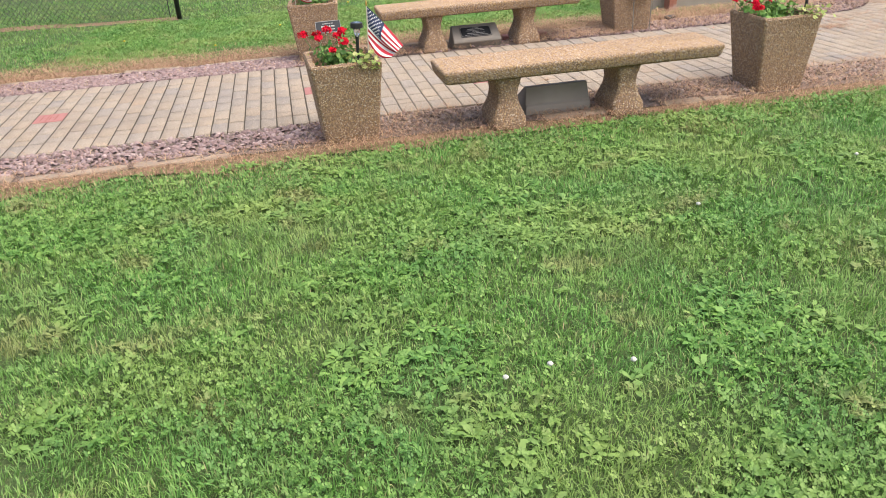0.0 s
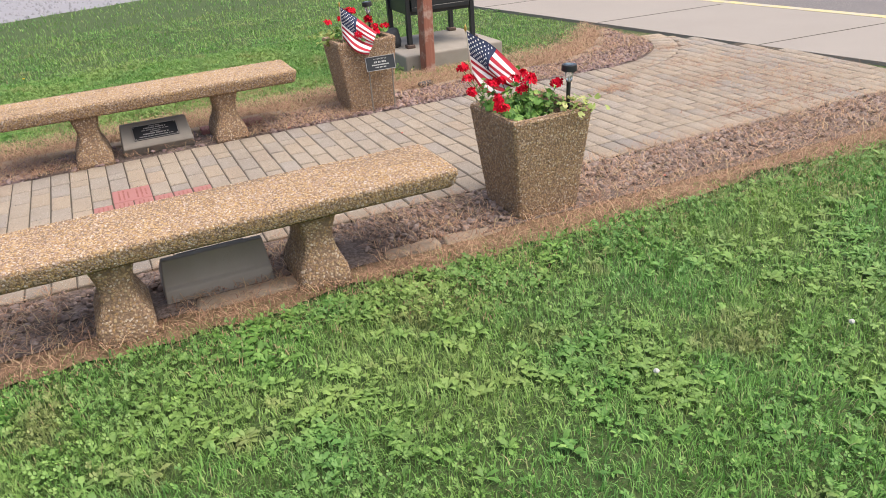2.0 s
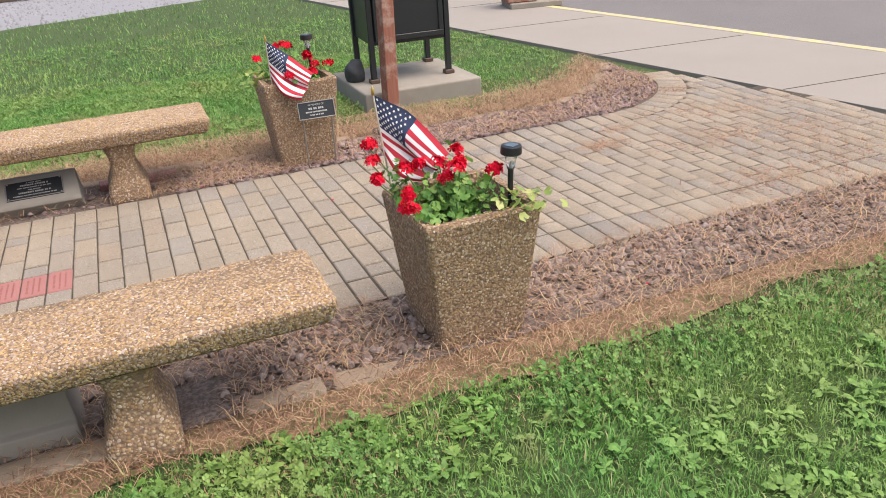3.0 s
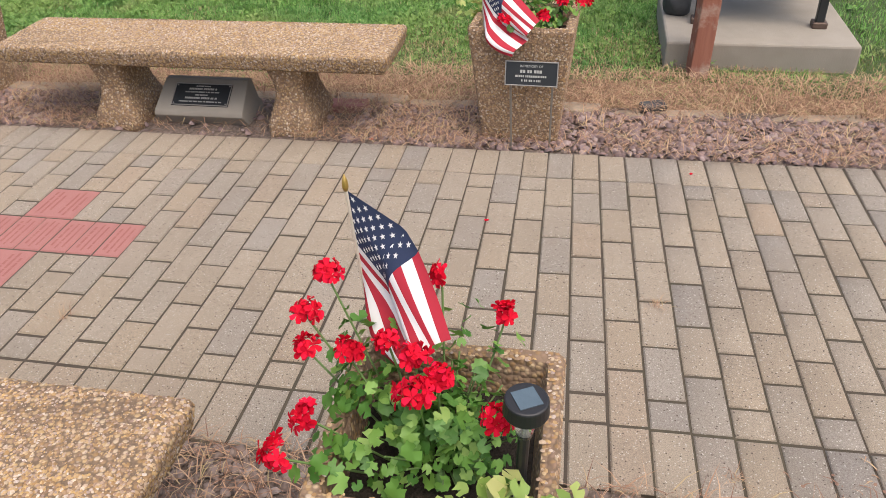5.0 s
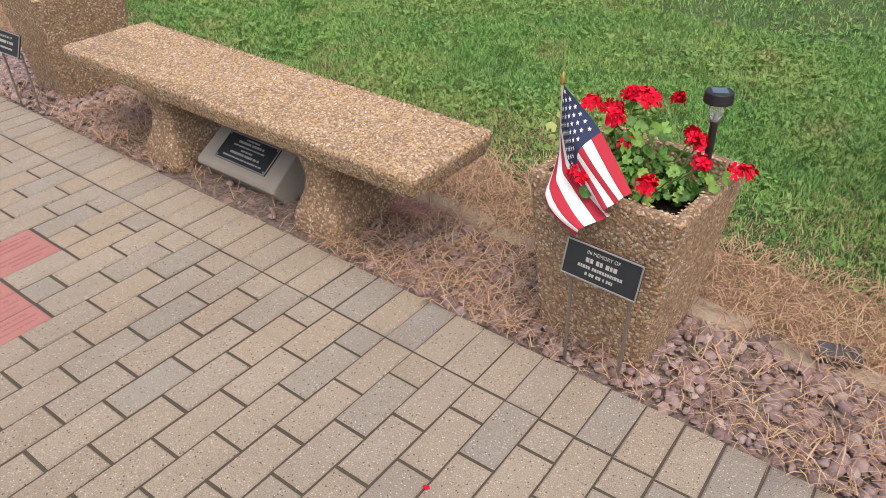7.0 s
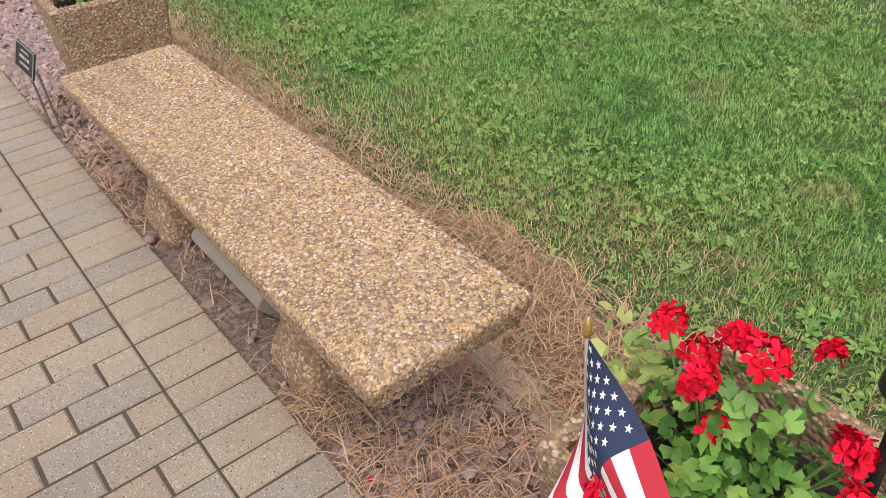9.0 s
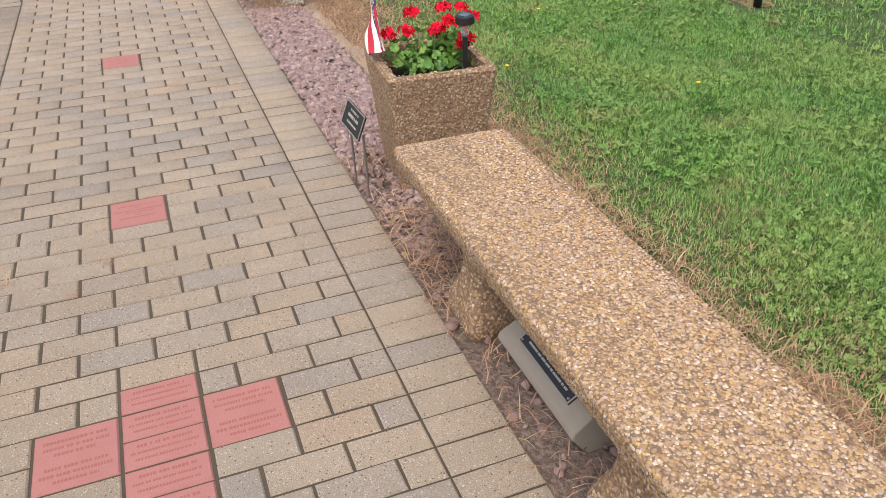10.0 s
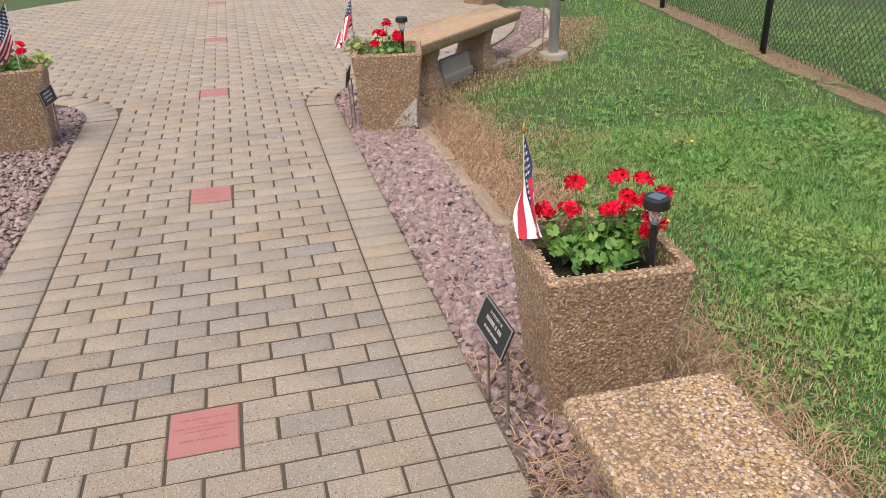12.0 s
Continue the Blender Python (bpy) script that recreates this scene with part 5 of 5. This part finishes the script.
for x, y, yellow in ((1.9, 3.35, 0), (2.15, 3.3, 0), (1.75, 3.32, 0), (3.9, 4.6, 0), (0.6, 8.95, 1), (1.2, 9.7, 1), (2.0, 10.8, 1), (-0.3, 9.6, 1), (2.9, 4.3, 0), (4.6, 4.5, 0)):
    fl = tagged(new("lawn_flower"), "yellow dandelion flower in the lawn" if yellow else "white clover flower in the lawn", "flower", "lawn flowers")
    fl.matrix_basis = Matrix.Translation((x, y, -0.025))
    part("stem", rod((0, 0, 0), (0.004, 0, 0.05), 0.0015, 5), stem_mat, fl)
    bm = bmesh.new()
    bmesh.ops.create_icosphere(bm, subdivisions=2, radius=0.012 if yellow else 0.009)
    for vv in bm.verts:
        vv.co *= 1 + 0.3 * noise.noise(vv.co * 300)
        vv.co.z = vv.co.z * (0.5 if yellow else 0.9) + 0.055
    part("head", bm, dandelion_mat if yellow else clover_mat, fl)
for x, y, a in ((4.19, 7.344, 20), (4.9, 7.75, 70), (3.63, 7.9, 10), (5.0, 5.9, 40)):
    bm = loft([[(0.009 * math.cos(i * 1.047), 0.006 * math.sin(i * 1.047), z) for i in range(6)] for z in (0, 0.0015)])
    tagged(part("fallen_petal", bm, petal_mat), "red geranium petal fallen on the ground", "petal", "fallen petals").matrix_world = pose(x, y, 0.001, 0, 4, a)
# tufts of dry grass growing in the joints
for x, y in ((3.0, 6.66), (1.75, 6.95), (1.9, 6.85), (4.75, 6.95), (1.75, 6.65), (1.3, 7.86), (2.35, 7.86), (4.9, 6.35), (5.1, 6.3)):
    n = 34
    blades("joint_tuft", x + rng.normal(0, 0.012, n), y + rng.normal(0, 0.012, n), np.full(n, -0.006), 0.02, 0.06, 0.0018, dry_mat, 1.4, 0.3,
           "tuft of dry grass growing in a paver joint", "grass tuft")


# swept dirt and dry litter on the pavers towards the street
v = []
for cx, cy, s, n in ((5.75, 7.35, 0.1, 500), (6.0, 7.55, 0.07, 260), (6.3, 7.15, 0.22, 700), (6.6, 7.6, 0.25, 600), (6.9, 7.0, 0.25, 900), (6.75, 6.75, 0.3, 900),
                     (6.1, 6.5, 0.16, 600), (5.3, 6.33, 0.12, 160), (6.85, 8.1, 0.12, 300), (6.6, 6.45, 0.25, 700), (6.95, 7.5, 0.2, 500)):
    v.append(np.c_[rng.normal(cx, s, n), rng.normal(cy, s * 0.5, n), np.full(n, 0.0)])
q = np.concatenate(v)
q = q[(q[:, 1] > 6.28) & (q[:, 0] * 0.979 + q[:, 1] * 0.203 < PAVE_0 - 0.03)]
tagged(pebbles("swept_dirt", q, np.tile([0, 0, 1.0], (len(q), 1)), 0.002, 0.009, dirt_mat, None, "", 0.3, low=True), "swept brown dirt crumbs on the pavers", "dirt")
q = q[::2]
blades("litter", q[:, 0], q[:, 1], q[:, 2] + 0.002, 0.02, 0.06, 0.003, dry_mat, 2.0, 1.5, "dry brown grass litter on the pavers", "litter")


# ---- pavers, last ----
def paver_mesh(sx, sy, name):
    h, c = 0.04, 0.0042
    a, b = sx - 0.0065, sy - 0.0085
    v = []
    for z, i in ((-h, 0), (-c, 0), (0, c)):
        v += [(-a / 2 + i, -b / 2 + i, z), (a / 2 - i, -b / 2 + i, z), (a / 2 - i, b / 2 - i, z), (-a / 2 + i, b / 2 - i, z)]
    f = [(8, 9, 10, 11)]
    for k in (0, 4):
        f += [(k + i, k + (i + 1) % 4, k + 4 + (i + 1) % 4, k + 4 + i) for i in range(4)]
    me = bpy.data.meshes.new(name)
    me.from_pydata(v, [], f)
    return me


whole, half, square = paver_mesh(0.1, 0.2, "paver"), paver_mesh(0.1, 0.1, "half_paver"), paver_mesh(0.2, 0.2, "brick")
small_brick = paver_mesh(0.1, 0.2, "red_brick")
for me in (whole, half):
    me.materials.append(paver_mat)
for me in (square, small_brick):
    me.materials.append(clay_mat)
# red memorial bricks: corners x, y of the 0.2 m squares
def course(k):
    """Where the k-th paver course begins along the walk."""
    return 1.318 + (0.099 if k > 0 else 0.1015) * k


RED = [(course(12), 7.168), (course(12), 6.768)] + [(course(11 + 2 * i), 6.968) for i in range(3)] + [(course(k), 6.968) for k in (0, -18, -38, -58, -82)]


far_v, far_f = [], []


def lay(mesh, x, y, turn, near, parent, name="paver"):
    z = rng.uniform(-0.0018, 0.0018)
    if turn == 0 and 3.7 < x < 6.05:
        # the courses fan out a little towards the street
        turn = 2.2 * min(1.0, (x - 3.7) / 0.8, (6.05 - x) / 0.6)
        x -= math.tan(radians(turn)) * (y - 7.2)
    m = pose(x, y, z, rng.normal(0, 0.25), rng.normal(0, 0.25), turn + rng.normal(0, 0.4))
    if near:
        ob = new(name, mesh)
        ob.parent = parent
        ob.matrix_basis = m
    else:
        i0 = len(far_v)
        far_v.extend(tuple(m @ p.co) for p in mesh.vertices)
        far_f.extend(tuple(i0 + i for i in p.vertices) for p in mesh.polygons)


for row in range(-120, 62):
    cx = course(row) + 0.0495
    near_row = 1.35 < cx < 4.75
    lo, hi = J0, J1
    # the field widens inside the round plaza and towards the street
    if abs(cx - PLAZA[0]) < PLAZA_R - 0.2:
        w = math.sqrt((PLAZA_R - 0.2) ** 2 - (cx - PLAZA[0]) ** 2)
        lo, hi = min(lo, PLAZA[1] - w), max(hi, PLAZA[1] + w)
    if -2.73 < cx < -1.85:
        hi = 8.545 - math.sqrt(0.88 ** 2 - (cx + 1.85) ** 2)
    if -2.83 < cx < -1.95:
        lo = 5.59 + math.sqrt(0.88 ** 2 - (cx + 1.95) ** 2)
    if cx > 6.08:
        hi = max(hi, 8.74 - math.sqrt(1.075 ** 2 - (cx - 6.08) ** 2)) if cx < 7.13 else 8.9
        hi = min(hi, (PAVE_0 - 0.02 - cx * 0.979) / 0.203)
    if cx > 6.75:
        lo = near_edge(cx) if cx < 7.5 else 5.5
    edge = 8.73 - cx * 0.979
    first = J0 - 0.2 * math.ceil((J0 - lo) / 0.2) - (0.0 if row % 2 else 0.1)
    y = first
    while y < hi - 0.02:
        a, b = max(y, lo), min(y + 0.2, hi)
        ok = b - a > 0.035 and cx * 0.979 + (a + b) / 2 * 0.203 < PAVE_0 - 0.05
        if ok:
            pieces = [(a, b)]
            for rx, ry in RED:
                if rx - 0.01 < cx < rx + 0.2:
                    pieces = [q for p0, p1 in pieces for q in ((p0, min(p1, ry)), (max(p0, ry + 0.2), p1)) if q[1] - q[0] > 0.035]
            for p0, p1 in pieces:
                if p1 - p0 > 0.15:
                    me = whole
                elif abs(p1 - p0 - 0.1) < 0.02:
                    me = half
                else:
                    me = paver_mesh(0.1, p1 - p0, "cut_paver")
                    me.materials.append(paver_mat)
                lay(me, cx, (p0 + p1) / 2, 0, near_row and me in (whole, half), walk_bed)
        y += 0.2
    if cx > -1.95:
        if -1.85 < cx < 6.08:
            lay(whole, cx, Y1 - 0.0985, 0, near_row, walk_bed)
        if cx < 6.75:
            lay(whole, cx, Y0 + 0.1, 0, near_row, walk_bed)
# curved border courses at the plaza and the street
for cx, cy, R, a0, a1 in ((-1.85, 8.545, 0.78, 178, 270), (-1.95, 5.59, 0.78, 90, 182), (6.08, 8.74, 0.975, 270, 352)):
    n = int(math.radians(a1 - a0) * R / 0.098)
    for i in range(n):
        a = radians(a0 + (a1 - a0) * (i + 0.5) / n)
        lay(whole, cx + R * math.cos(a), cy + R * math.sin(a), math.degrees(a) - 90, False, None)
for i in range(190):
    a = 6.283 * i / 190
    px, py = PLAZA[0] + (PLAZA_R - 0.1) * math.cos(a), PLAZA[1] + (PLAZA_R - 0.1) * math.sin(a)
    if not (J0 - 0.15 < py < J1 + 0.15) and not (px > -2.9 and abs(py - 7.07) < 1.35):
        lay(whole, px, py, math.degrees(a) - 90, False, None)
tagged(sheet("pavers", far_v, far_f, paver_joined_mat, plaza_bed), kind="stuff")
for i, (rx, ry) in enumerate(RED):
    parent = walk_bed if rx > -2 else plaza_bed
    group_x = 2.3 < rx < 3.05
    pieces = [(rx + 0.05, ry + 0.1, small_brick), (rx + 0.15, ry + 0.1, small_brick)] if group_x and ry == 6.968 else [(rx + 0.1, ry + 0.1, square)]
    for px, py, me in pieces:
        ob = new("red_brick", me)
        ob.parent = parent
        ob.matrix_basis = pose(px, py, 0.0005, rng.normal(0, 0.3), rng.normal(0, 0.3), 0)
        ob["label"] = "red engraved memorial brick"
        if rx < -1:
            continue
        if me is small_brick:
            rows = [(0.022, 0.13, 0.009), (0.0, 0.16, 0.007), (-0.022, 0.14, 0.007)]
        elif group_x:
            rows = [(0.062, 0.15, 0.009), (0.040, 0.15, 0.009), (0.018, 0.1, 0.009), (-0.028, 0.14, 0.009), (-0.05, 0.16, 0.009), (-0.072, 0.1, 0.009)]
        else:
            rows = [(0.052, 0.14, 0.007), (0.032, 0.02, 0.006), (0.014, 0.17, 0.008), (-0.004, 0.11, 0.007), (-0.022, 0.02, 0.006), (-0.042, 0.13, 0.008)]
        e = bars(ob, rows, engrave_mat, 0.0004, "engraving")
        e.matrix_basis = Matrix.Rotation(radians(90), 4, "Z")
        e.scale.z = 0.35
